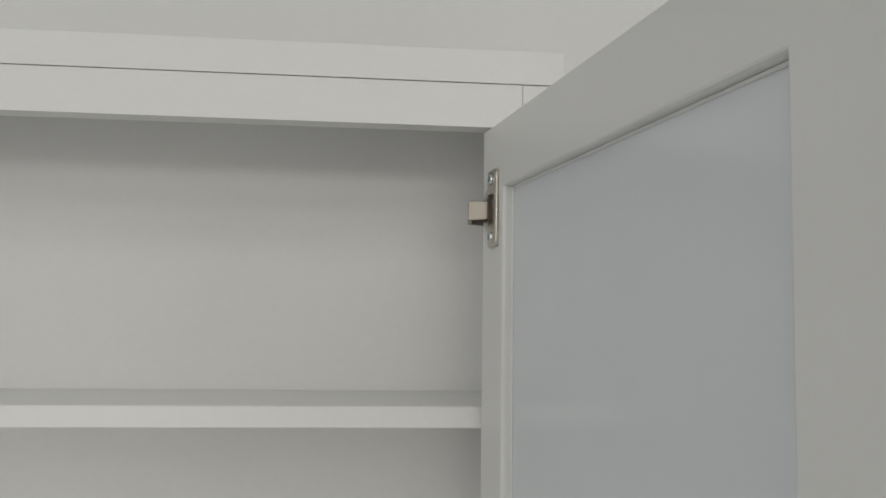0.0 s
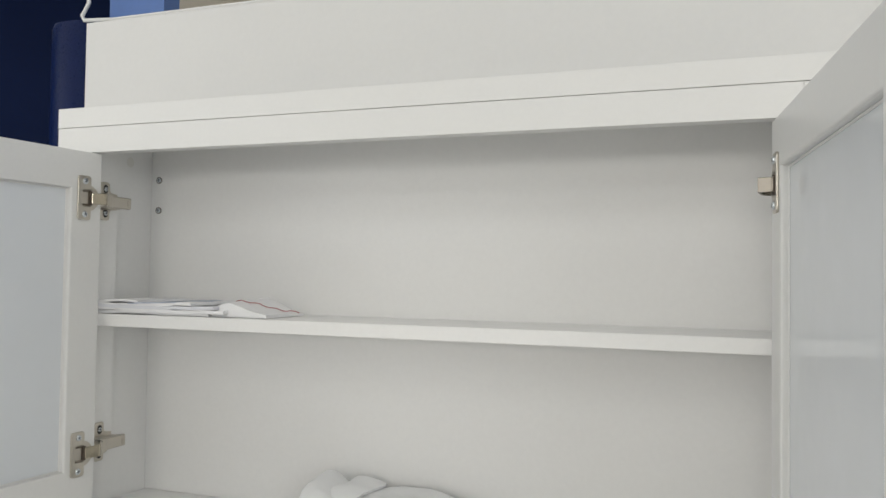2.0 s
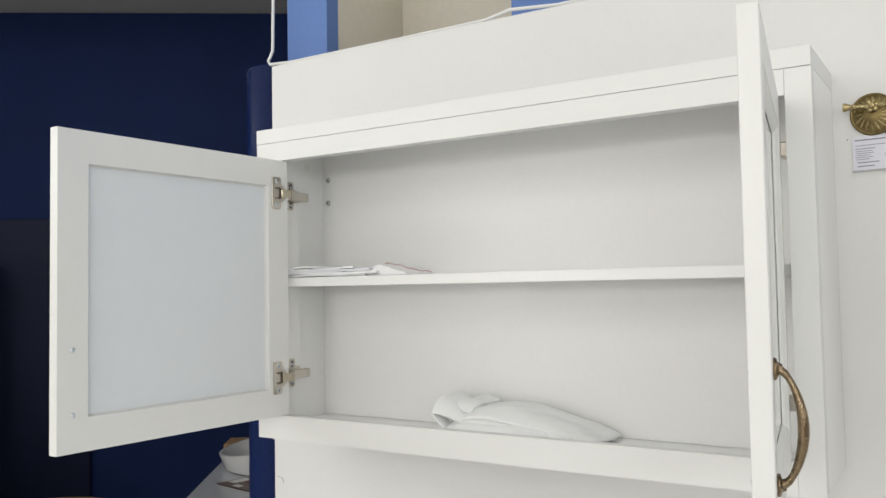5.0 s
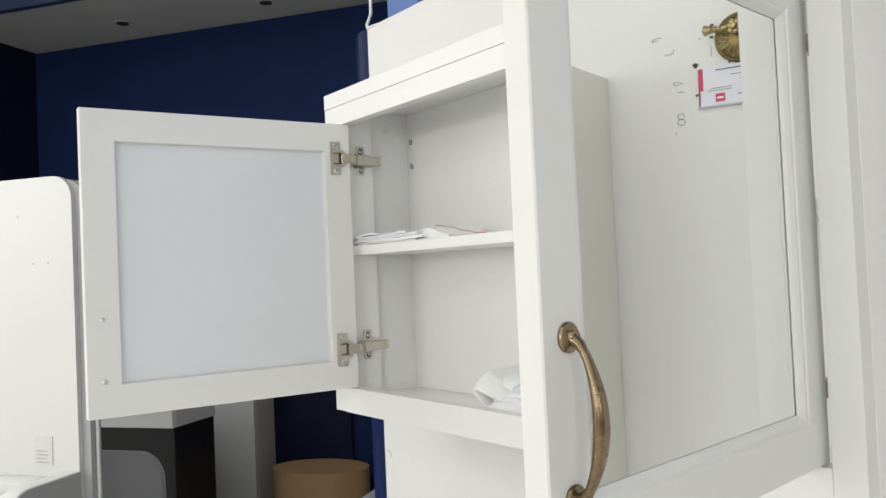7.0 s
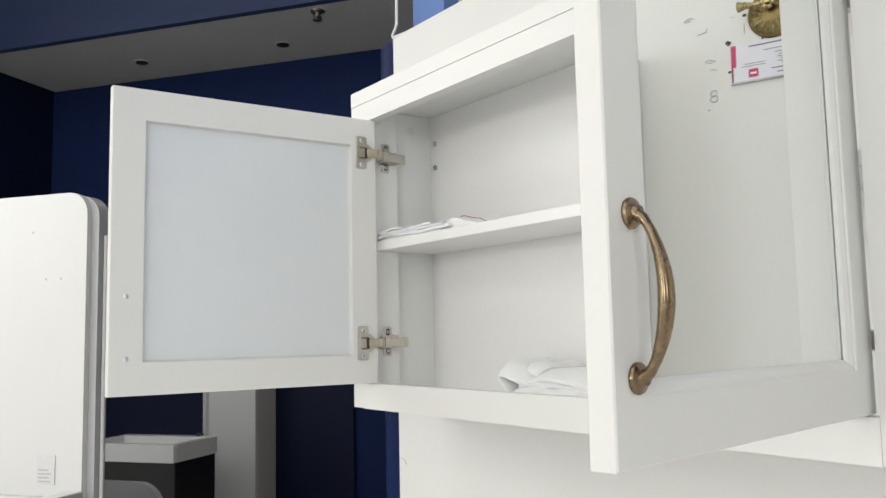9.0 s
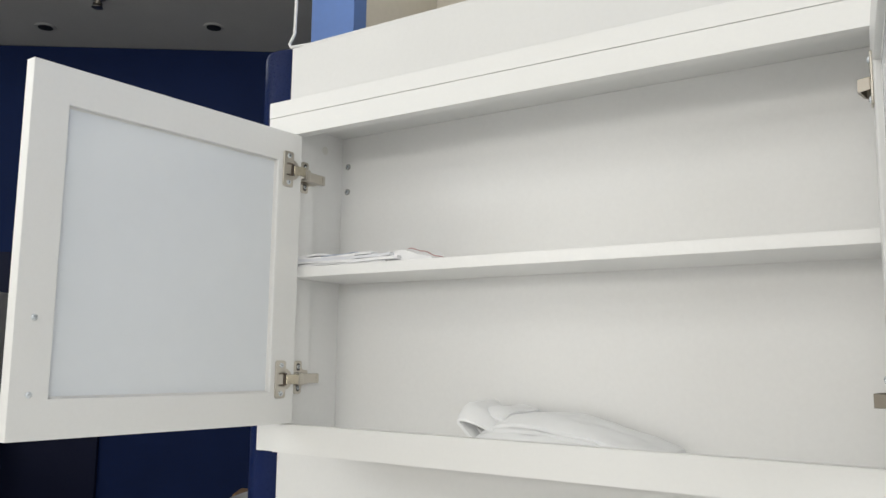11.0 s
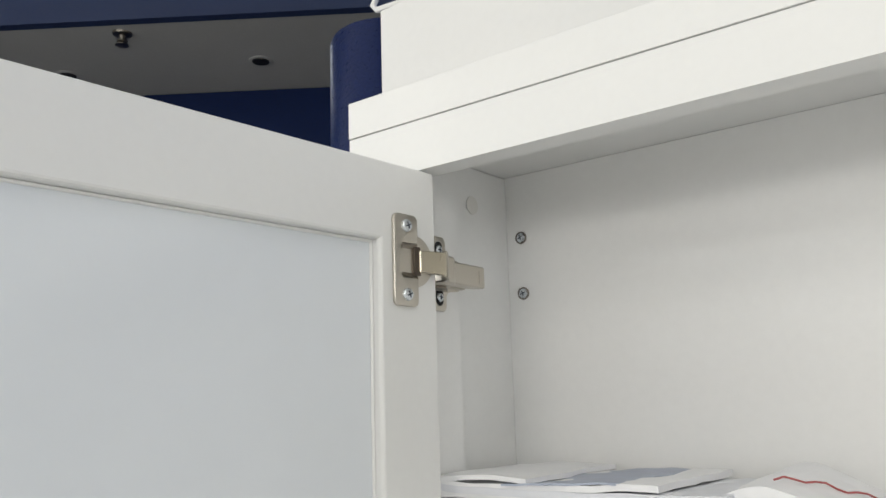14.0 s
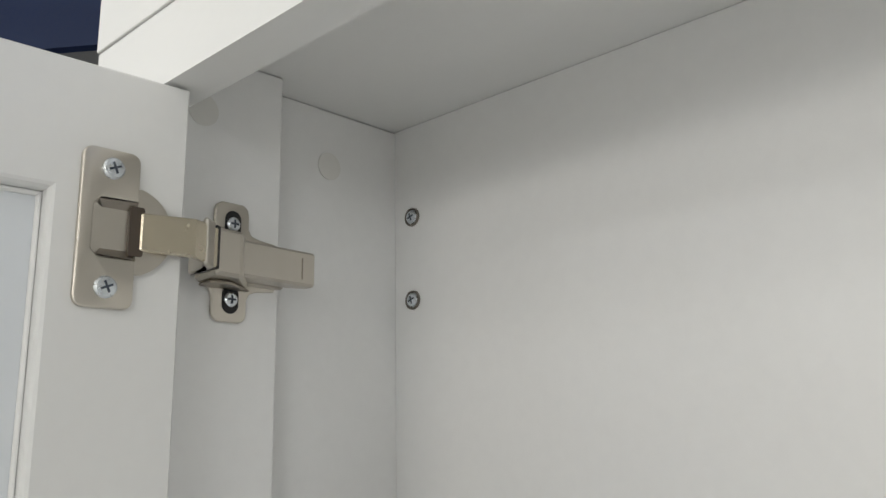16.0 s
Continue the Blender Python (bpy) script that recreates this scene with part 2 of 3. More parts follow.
def plate(bm, pts2, thick, m):
    """A flat plate with the outline pts2, thick along local z, laid by the pose m."""
    low = [bm.verts.new(m @ Vector((x, y, 0))) for x, y in pts2]
    high = [bm.verts.new(m @ Vector((x, y, thick))) for x, y in pts2]
    bm.faces.new(low)
    bm.faces.new(high)
    n = len(pts2)
    for k in range(n):
        bm.faces.new((low[k], low[(k + 1) % n], high[(k + 1) % n], high[k]))


def rounded(x0, x1, y0, y1, r, n=5):
    """The outline of a rectangle with rounded corners; r one radius or four (from lower left, anticlockwise)."""
    rs = r if isinstance(r, (list, tuple)) else (r,) * 4
    out = []
    for (cx, cy, a0), q in zip(((x0, y0, 180), (x1, y0, 270), (x1, y1, 0), (x0, y1, 90)), rs):
        sx, sy = (1 if cx == x0 else -1), (1 if cy == y0 else -1)
        if q <= 0:
            out.append((cx, cy))
            continue
        for k in range(n + 1):
            a = radians(a0 + 90 * k / n)
            out.append((cx + sx * q + q * math.cos(a), cy + sy * q + q * math.sin(a)))
    return out


# blue wrapped column at the board's end
bm = bmesh.new()
tube(bm, [(-0.223, 0.293, z) for z in (0, 0.7, 1.4, 2.06, 2.068)], [0.074, 0.074, 0.074, 0.074, 0.071], n=40)
tagged(part("column", bm, WRAP, smooth=True), "round column wrapped in glossy blue woven plastic", "column")
bm = bmesh.new()
tube(bm, [(-0.163, 0.215, 3.85), (-0.16, 0.214, 3.0), (-0.157, 0.213, 2.4), (-0.163, 0.212, 2.09), (-0.17, 0.205, 2.066), (-0.16, 0.2, 2.056), (-0.10, 0.2, 2.0515), (0.3, 0.2, 2.0515), (0.4, 0.2, 2.052), (0.455, 0.199, 2.062), (0.55, 0.2, 2.0525), (0.9, 0.2, 2.0515)], 0.0035, n=8)
tagged(part("cable", bm, CABLE, smooth=True), "thin white electric cable hanging down to the board", "cable")

# ---- mirror cabinet ----
cab = base("mirror_cabinet", pose(0, 0, 0), "white lacquered wall mirror cabinet with two open doors", "mirror cabinet")
XL, XR = -0.004, 1.001
part("top_board", boxbm(XL, XR, -0.0012, 0.1895, 1.8275, 1.855, bevel=0.0004), WHITE, cab)
for x0, x1 in ((XL, 0.016), (0.984, XR)):
    part("side_panel", boxbm(x0, x1, 0.0205, 0.1895, 1.266, 1.8272, bevel=0.0008), INSIDE, cab)
for x0, x1, edge in ((XL, 0.033, 0.0), (0.967, XR, 0.0003)):
    part("stile", boxbm(x0, x1, 0, 0.02, 1.2615, 1.8270, bevel=edge), WHITE, cab)
for x0, x1 in ((0.0163, 0.034), (0.966, 0.9837)):
    part("filler_strip", boxbm(x0, x1, 0.0205, 0.078, 1.2855, 1.8272, bevel=0.0008), INSIDE, cab)
part("top_rail", boxbm(0.03302, 0.9667, 0, 0.02, 1.7915, 1.8270), WHITE, cab)
part("bottom_rail", boxbm(0.03302, 0.9667, 0, 0.02, 1.2605, 1.306), WHITE, cab)
part("bottom_board", boxbm(0.0163, 0.9837, 0.0205, 0.1895, 1.267, 1.285), INSIDE, cab)
part("back_panel", boxbm(0.0163, 0.9837, 0.1715, 0.188, 1.2855, 1.8272), INSIDE, cab)
part("shelf", boxbm(0.0345, 0.9655, 0.026, 0.171, 1.5492, 1.5668, bevel=0.0008), INSIDE, cab)


def screw(name, at, normal, r, parent, washer=False):
    """A pan-head screw with a cross recess; washer: in a dark cup."""
    bm = bmesh.new()
    lathe(bm, [(r, 0), (r, r * 0.25), (r * 0.85, r * 0.45), (r * 0.4, r * 0.55), (0.0001, r * 0.56)], at, normal, 16)
    ob = part(name, bm, STEEL, parent, "zinc-plated cross-head screw", smooth=True)
    q = Vector((0, 0, 1)).rotation_difference(Vector(normal).normalized())
    m = Matrix.Translation(Vector(at)) @ q.to_matrix().to_4x4() @ pose(0, 0, r * 0.53, 0, 0, 20)
    bm = bmesh.new()
    plate(bm, [(-r * 0.55, -r * 0.1), (-r * 0.1, -r * 0.1), (-r * 0.1, -r * 0.55), (r * 0.1, -r * 0.55), (r * 0.1, -r * 0.1), (r * 0.55, -r * 0.1), (r * 0.55, r * 0.1), (r * 0.1, r * 0.1), (r * 0.1, r * 0.55), (-r * 0.1, r * 0.55), (-r * 0.1, r * 0.1), (-r * 0.55, r * 0.1)], r * 0.06, m)
    host = ob if parent is cab else parent
    part("cross_slot", bm, CROSS, host)
    if washer:
        bm = bmesh.new()
        lathe(bm, [(r * 1.3, 0.0002), (r * 1.26, r * 0.35), (r * 1.12, r * 0.4), (r * 1.03, 0.0003)], at, normal, 20)
        part("cup_washer", bm, DULL_NICKEL, ob, smooth=True)
    return ob


for z in (1.772, 1.724):
    screw("wall_screw", (0.031, 0.1714, z), (0, -1, 0), 0.0042, cab, washer=True)
for at in ((0.0162, 0.122, 1.795), (0.0342, 0.034, 1.798)):
    bm = bmesh.new()
    lathe(bm, [(0.0078, 0), (0.0078, 0.0003), (0.0001, 0.00035)], at, (1, 0, 0), 24)
    part("cover_cap", bm, CAP, cab, "pale grey round cover cap")

ZB, ZT, DT = 1.308, 1.7895, 0.02


def mitred(bm, profile, s0, s1, z0, z1, m):
    """Carries a closed profile of (width, depth) round a rectangle, mitred at the corners."""
    corners = []
    for w, o in profile:
        corners.append([bm.verts.new(m @ Vector(c)) for c in ((s0 + w, o, z0 + w), (s1 - w, o, z0 + w), (s1 - w, o, z1 - w), (s0 + w, o, z1 - w))])
    n = len(profile)
    for k in range(n):
        a, b = corners[k], corners[(k + 1) % n]
        for c in range(4):
            bm.faces.new((a[c], a[(c + 1) % 4], b[(c + 1) % 4], b[c]))


def door(m, width, side):
    """A mirror door with hinges. In m's space x runs from the hinge edge to the free edge, y from the inner face outwards."""
    bm = bmesh.new()
    mitred(bm, [(0.0008, 0), (0.0493, 0), (0.0505, 0.0006), (0.0513, 0.0025), (0.0515, 0.0112), (0.0532, 0.0118), (0.0505, 0.0150), (0.0465, 0.0178), (0.0435, 0.0182), (0.0425, 0.0195), (0.041, DT), (0.0012, DT), (0, DT - 0.0012), (0, 0.0008)], 0, width, ZB, ZT, m)
    d = part("cabinet_door", bm, WHITE, cab, "white framed door with mirror, standing open")
    bm = bmesh.new()
    box(bm, 0.0517, width - 0.0517, 0.0084, 0.0097, ZB + 0.0517, ZT - 0.0517)
    bm.transform(m)
    part("inner_panel", bm, MIRROR_BACK, d, "glossy bluish-white back of the mirror")
    bm = bmesh.new()
    mitred(bm, [(0.0517, 0.0068), (0.0524, 0.0069), (0.0531, 0.0075), (0.0533, 0.0082), (0.0517, 0.0082)], 0, width, ZB, ZT, m)
    part("glazing_bead", bm, WHITE, d)
    bm = bmesh.new()
    box(bm, 0.0518, width - 0.0518, 0.0099, 0.0110, ZB + 0.0518, ZT - 0.0518)
    bm.transform(m)
    part("mirror", bm, MIRROR, d, "clear silvered mirror glass")
    # bow handle and its two bolts
    s = width - 0.025
    zs = (1.3625, 1.4650)
    bm = bmesh.new()
    steps, pts, rad = 26, [], []
    for i in range(steps + 1):
        t = i / steps
        rise = min(1, math.sin(math.pi * min(max(t, 0), 1)) ** 0.5)
        pts.append(m @ Vector((s, DT + 0.003 + 0.0175 * rise + 0.0025 * math.sin(math.pi * t), zs[0] + (zs[1] - zs[0]) * t)))
        rad.append(0.0029 + 0.0021 * math.sin(math.pi * min(1, t * 1.08)) ** 1.6 + 0.0016 * max(0, 1 - t / 0.07) + 0.0016 * max(0, 1 - (1 - t) / 0.07))
    side_way = (m.to_3x3() @ Vector((1, 0, 0)))
    tube(bm, pts, rad, n=14, squash=1.25, axis=side_way)
    h = part("door_handle", bm, BRASS, d, "antique brass bow handle, worn", smooth=True)
    for z in zs:
        bm = bmesh.new()
        lathe(bm, [(0.0100, 0), (0.0102, 0.0014), (0.0094, 0.0028), (0.0072, 0.0036), (0.0054, 0.0046), (0.0044, 0.0075)], m @ Vector((s, DT, z)), m.to_3x3() @ Vector((0, 1, 0)), 24)
        bm.verts.ensure_lookup_table()
        part("rosette", bm, BRASS, d, "round antique brass rosette", smooth=True)
    for z in (1.3640, 1.4597):
        bm = bmesh.new()
        lathe(bm, [(0.0042, 0), (0.0040, 0.0012), (0.003, 0.0022), (0.0001, 0.0026)], m @ Vector((s, 0, z)), m.to_3x3() @ Vector((0, -1, 0)), 18)
        part("bolt_head", bm, STEEL, d, "domed zinc bolt head", smooth=True)
    for zc in ((1.7262, 1.379) if side < 0 else (1.7235, 1.377)):
        hinge(d, m, side, zc)
    return d


def hinge(d, m, side, zc):
    """A concealed cup hinge: flanged cup on the door, plate and arm on the cabinet's side."""
    inner = m.to_3x3() @ Vector((0, -1, 0))
    # flange in the door's plane: local x along the width, local y up, local z out of the inner face
    f = m @ Matrix(((1, 0, 0, 0), (0, 0, -1, 0), (0, 1, 0, zc), (0, 0, 0, 1)))
    bm = bmesh.new()
    r = 0.004
    flange = rounded(0.0195, 0.0415, -0.0302, 0.0302, r)
    right = [(x, y) for x, y in flange if x < 0.031 and y > 0][::-1]
    low_side = [(x, y) for x, y in flange if x < 0.031 and y < 0]
    far_low = [(x, y) for x, y in flange if x >= 0.031 and y < 0]
    far_high = [(x, y) for x, y in flange if x >= 0.031 and y > 0]
    outline = low_side + far_low + far_high + right[::-1] + [(0.0195, 0.0112), (0.0335, 0.0112), (0.0362, 0.0085), (0.0362, -0.0085), (0.0335, -0.0112), (0.0195, -0.0112)]
    plate(bm, outline, 0.0026, f)
    bmesh.ops.recalc_face_normals(bm, faces=bm.faces)
    bmesh.ops.bevel(bm, geom=bm.edges[:], offset=0.0008, segments=3, profile=0.5, affect="EDGES")
    cup = [(0.0225 + 0.0172 * math.cos(radians(a)), 0.0172 * math.sin(radians(a))) for a in range(104, 257, 8)]
    plate(bm, [(0.0195, 0.0165), *cup, (0.0195, -0.0165)], 0.0019, f)
    part("hinge_cup", bm, NICKEL, d, "nickel-plated hinge cup with flange", smooth=True)
    bm = bmesh.new()
    plate(bm, rounded(0.0195, 0.0361, -0.0111, 0.0111, (0, 0.003, 0.003, 0)), 0.0004, f)
    part("cup_floor", bm, NICKEL, d)
    bm = bmesh.new()
    for sy in (-1, 1):
        lo = [f @ Vector(v) for v in ((0.0195, sy * 0.0111, 0.0024), (0.0345, sy * 0.0105, 0.0024), (0.0325, sy * 0.0078, 0.0005), (0.0215, sy * 0.0078, 0.0005))]
        bm.faces.new([bm.verts.new(v) for v in lo])
    part("cup_pocket", bm, NICKEL_SHADED, d)
    bm = bmesh.new()
    plate(bm, rounded(0.0168, 0.0225, -0.0096, 0.0096, 0.001), 0.0022, f)
    part("cup_slot_shade", bm, SLOT, d)
    for sy in (-0.0225, 0.0225):
        screw("cup_screw", f @ Vector((0.0302, sy, 0.0025)), inner, 0.0042, d)

    def place(x, y, z=0):
        return Vector((x if side < 0 else 1 - x, y, zc + z))

    k = 1 if side < 0 else -1
    # mounting plate on the filler strip
    pm = Matrix(((0, 0, k, 0.0341 if side < 0 else 0.9659), (1, 0, 0, 0.0505), (0, 1, 0, zc + 0.002), (0, 0, 0, 1)))
    bm = bmesh.new()
    ear = [(-0.0135, -0.0115), (-0.0105, -0.0135), (-0.0092, -0.0165), (-0.0092, -0.0235), (-0.0083, -0.0262), (-0.0058, -0.0278), (0.0055, -0.0278), (0.008, -0.0262), (0.0088, -0.0235), (0.0088, -0.0165), (0.0105, -0.0138), (0.0145, -0.0125), (0.024, -0.0115)]
    plate(bm, ear + [(x, -y) for x, y in reversed(ear)], 0.0022, pm)
    bmesh.ops.recalc_face_normals(bm, faces=bm.faces)
    bmesh.ops.bevel(bm, geom=bm.edges[:], offset=0.0008, segments=3, profile=0.5, affect="EDGES")
    mp = part("mounting_plate", bm, NICKEL, cab, "nickel-plated hinge mounting plate", smooth=True)
    for sz in (-0.0155, 0.0195):
        bm = bmesh.new()
        oval = [(0.0042 * math.cos(a), 0.0022 * (1 if math.sin(a) > 0 else -1) + 0.0042 * math.sin(a)) for a in [2 * math.pi * (i + 0.5) / 24 for i in range(24)]]
        plate(bm, oval, 0.0003, Matrix(((0, 0, k, place(0.0364, 0, 0).x), (1, 0, 0, 0.0505), (0, 1, 0, zc + sz), (0, 0, 0, 1))))
        part("screw_recess", bm, DARK, mp)
        bm = bmesh.new()
        lathe(bm, [(0.0034, 0), (0.0033, 0.0008), (0.0026, 0.0014), (0.0001, 0.0015)], place(0.0366, 0.0505, sz), (k, 0, 0), 18)
        part("plate_screw", bm, STEEL, mp, smooth=True)
        bm = bmesh.new()
        for w, h in ((0.0040, 0.0009), (0.0009, 0.0040)):
            box(bm, *sorted((place(0.0381, 0, 0).x, place(0.0384, 0, 0).x)), 0.0505 - w / 2, 0.0505 + w / 2, zc + sz - h / 2, zc + sz + h / 2)
        part("cross_slot", bm, CROSS, mp)
    # body and cover of the arm on the plate
    bm = bmesh.new()

    def prism(b, pts2, z0, z1, bevel=0.0006):
        low = [b.verts.new(place(x, y, z0)) for x, y in pts2]
        high = [b.verts.new(place(x, y, z1)) for x, y in pts2]
        fs = [b.faces.new(low), b.faces.new(high)]
        n = len(pts2)
        for q in range(n):
            fs.append(b.faces.new((low[q], low[(q + 1) % n], high[(q + 1) % n], high[q])))
        bmesh.ops.recalc_face_normals(b, faces=fs)
        if bevel:
            bmesh.ops.bevel(b, geom=list({e for fc in fs for e in fc.edges}), offset=bevel, segments=1, affect="EDGES")

    prism(bm, [(0.0363, 0.032), (0.0570, 0.0286), (0.0590, 0.0296), (0.0580, 0.0425), (0.0363, 0.06)], -0.0096, 0.0108, 0.0015)
    prism(bm, [(0.0363, 0.036), (0.041, 0.036), (0.041, 0.076), (0.0363, 0.076)], -0.0085, 0.0085)
    arm = part("hinge_arm", bm, NICKEL, cab, "nickel-plated hinge arm")
    bm = bmesh.new()
    prism(bm, [(0.0412, 0.0425), (0.0542, 0.0427), (0.0520, 0.0865), (0.0455, 0.0865), (0.0412, 0.078)], -0.0078, 0.0085, 0.0012)
    cover = part("arm_cover", bm, NICKEL, arm, "nickel-plated cover with a stamped mark")
    bm = bmesh.new()
    prism(bm, [(0.0522, 0.0780), (0.0528, 0.0780), (0.0525, 0.0787), (0.0521, 0.0787)], -0.005, 0.005, 0)
    part("stamped_mark", bm, NICKEL_SHADED, arm)
    # bent link from the cup to the body
    p0 = f @ Vector((0.0185, 0, 0.0025))
    p1 = place(0.0725, 0.0115) if side < 0 else f @ Vector((0.0100, 0, 0.0140))
    p2 = place(0.0640, 0.0258) if side < 0 else place(0.0715, 0.0265)
    p3 = place(0.0515, 0.0300) if side < 0 else place(0.050, 0.0385)
    bm = bmesh.new()
    rings = []
    for p, hz, th in ((p0, 0.0074, 0.002), (p1, 0.0078, 0.0028), (p2, 0.0082, 0.0032), (p3, 0.0084, 0.0032)):
        off = Vector((k * th / 2, 0, 0))
        rings.append([bm.verts.new(v) for v in (p - off + Vector((0, 0, -hz)), p + off + Vector((0, 0, -hz)), p + off + Vector((0, 0, hz)), p - off + Vector((0, 0, hz)))])
    for r0, r1 in zip(rings, rings[1:]):
        for q in range(4):
            bm.faces.new((r0[q], r0[(q + 1) % 4], r1[(q + 1) % 4], r1[q]))
    bm.faces.new(rings[0])
    bm.faces.new(rings[-1])
    bmesh.ops.bevel(bm, geom=bm.edges[:], offset=0.0006, segments=1, affect="EDGES")
    part("hinge_link", bm, LIT_NICKEL if side < 0 else NICKEL_SHADED, arm, "metal hinge link")
    # the collar at the link's end; a black block paints the shaded gap to the body
    if side < 0:
        bm = bmesh.new()
        prism(bm, [(0.0480, 0.0246), (0.0655, 0.0250), (0.0630, 0.0284), (0.0480, 0.0284)], -0.0082, 0.0096, 0.0003)
        part("gap_shade", bm, DARK, arm)
        # folded bracket that holds the link's end
        bm = bmesh.new()
        prism(bm, [(0.0690, 0.0165), (0.0712, 0.0172), (0.0668, 0.0238), (0.0490, 0.0243), (0.0490, 0.0215), (0.0620, 0.0222)], -0.0094, 0.0104, 0.0009)
        part("link_bracket", bm, NICKEL, arm, "folded nickel-plated bracket", smooth=True)
        # dark slab added under the body to paint its shaded underside
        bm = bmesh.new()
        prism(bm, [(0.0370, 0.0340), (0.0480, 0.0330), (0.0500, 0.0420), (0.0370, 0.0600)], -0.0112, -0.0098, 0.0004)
        part("underside_shade", bm, NICKEL_SHADED, arm, smooth=True)


def frame_at(x, y, dx, dy, nx, ny):
    return Matrix(((dx, nx, 0, x), (dy, ny, 0, y), (0, 0, 1, 0), (0, 0, 0, 1)))


al, ar = radians(93), radians(81.6)
LD = frame_at(0.067, 0.009, math.cos(al), -math.sin(al), -math.sin(al), -math.cos(al))
RD = frame_at(0.9373, 0.0120, math.cos(ar), -math.sin(ar), math.sin(ar), math.cos(ar))
door(LD, 0.4625, -1)
door(RD, 0.4363, 1)

# ---- neighbouring cabinet on the board ----
nb = base("wall_cabinet", pose(0, 0, 0), "white lacquered wall cabinet hung on the board", "cabinet")
part("body", boxbm(1.237, 1.86, 0.012, 0.1895, 1.12, 1.766, bevel=0.001), WHITE_WARM, nb)
for x0, x1 in ((1.2375, 1.5605), (1.5615, 1.8595)):
    part("door", boxbm(x0, x1, -0.008, 0.0115, 1.122, 1.764, bevel=0.0015), WHITE_WARM, nb)

# ---- fittings on the board ----
YB = 0.1897
hook = base("robe_hook", pose(0, 0, 0), "ornate polished gold robe hook with flower boss", "hook")
HC = Vector((1.056, YB, 1.786))
bm = bmesh.new()
lathe(bm, [(0.031, 0), (0.0312, 0.003), (0.0295, 0.005), (0.028, 0.0045), (0.024, 0.0075), (0.016, 0.0105), (0.008, 0.0125), (0.0001, 0.013)], HC, (0, -1, 0), 40)
part("base_plate", bm, GOLD_DARK, hook, "domed gold base plate", smooth=True)
for i in range(18):
    a = radians(20 * i)
    bm = bmesh.new()
    pts = []
    for q in (0.42, 0.55, 0.68, 0.8, 0.9):
        h = 0.0134 - 0.0085 * q ** 2
        b = a + 0.35 * (q - 0.42)
        pts.append(HC + Vector((0.029 * q * math.cos(b), -h, 0.029 * q * math.sin(b))))
    tube(bm, pts, [0.0006, 0.0013, 0.0017, 0.0014, 0.0006], n=6)
    part("relief_leaf", bm, GOLD, hook, smooth=True)
bm = bmesh.new()
BC = HC + Vector((0, -0.022, 0.009))
lathe(bm, [(0.0045, -0.012), (0.0045, 0.004), (0.0035, 0.007), (0.0001, 0.008)], BC, (0, -1, 0), 20)
part("stem", bm, GOLD, hook, smooth=True)
for i in range(6):
    a = radians(60 * i + 10)
    bm = bmesh.new()
    bmesh.ops.create_uvsphere(bm, u_segments=12, v_segments=8, radius=0.0038)
    bmesh.ops.scale(bm, vec=(1, 0.6, 1), verts=bm.verts)
    bmesh.ops.translate(bm, vec=BC + Vector((0.0062 * math.cos(a), -0.002, 0.0062 * math.sin(a))), verts=bm.verts)
    part("petal", bm, GOLD, hook, smooth=True)
for k in (-1, 1):
    bm = bmesh.new()
    lathe(bm, [(0.003, 0), (0.003, 0.014), (0.0045, 0.018), (0.0036, 0.021), (0.0062, 0.028), (0.0068, 0.031), (0.005, 0.032)], BC + Vector((k * 0.006, 0, 0)), (k, 0, 0.05), 20)
    part("hook_arm", bm, GOLD, hook, smooth=True)

card = base("price_card", pose(0, 0, 0), "white printed price card in clear holder, magenta edge", "price card")
CX0, CX1, CZ0, CZ1 = 1.027, 1.111, 1.7045, 1.754
TILT = Matrix.Translation((CX0, 0, CZ0)) @ pose(0, 0, 0, 0, -1.0, 0) @ Matrix.Translation((-CX0, 0, -CZ0))


def flat(x0, x1, z0, z1, y0, y1):
    b = boxbm(x0, x1, y0, y1, z0, z1)
    b.transform(TILT)
    return b


part("card", flat(CX0, CX1, CZ0, CZ1, YB - 0.0022, YB - 0.0004), PAPER_BLUE, card)
part("holder", flat(CX0 - 0.001, CX1 + 0.0012, CZ0 - 0.0022, CZ0 - 0.0001, YB - 0.004, YB), GREY, card, "grey plastic holder edge")
part("edge_band", flat(CX1 - 0.0055, CX1 + 0.0006, CZ0 + 0.02, CZ1 - 0.001, YB - 0.0027, YB - 0.0023), MAGENTA, card, "magenta band")
part("edge_band", flat(CX1 - 0.0018, CX1 + 0.0006, CZ0 + 0.0005, CZ0 + 0.02, YB - 0.0027, YB - 0.0023), MAGENTA_DARK, card)
part("red_mark", flat(CX0 + 0.051, CX0 + 0.063, CZ0 + 0.004, CZ0 + 0.0145, YB - 0.0027, YB - 0.0023), MAGENTA, card, "magenta square mark")
part("mark_bar", flat(CX0 + 0.053, CX0 + 0.061, CZ0 + 0.008, CZ0 + 0.0102, YB - 0.0031, YB - 0.0028), PAPER, card)
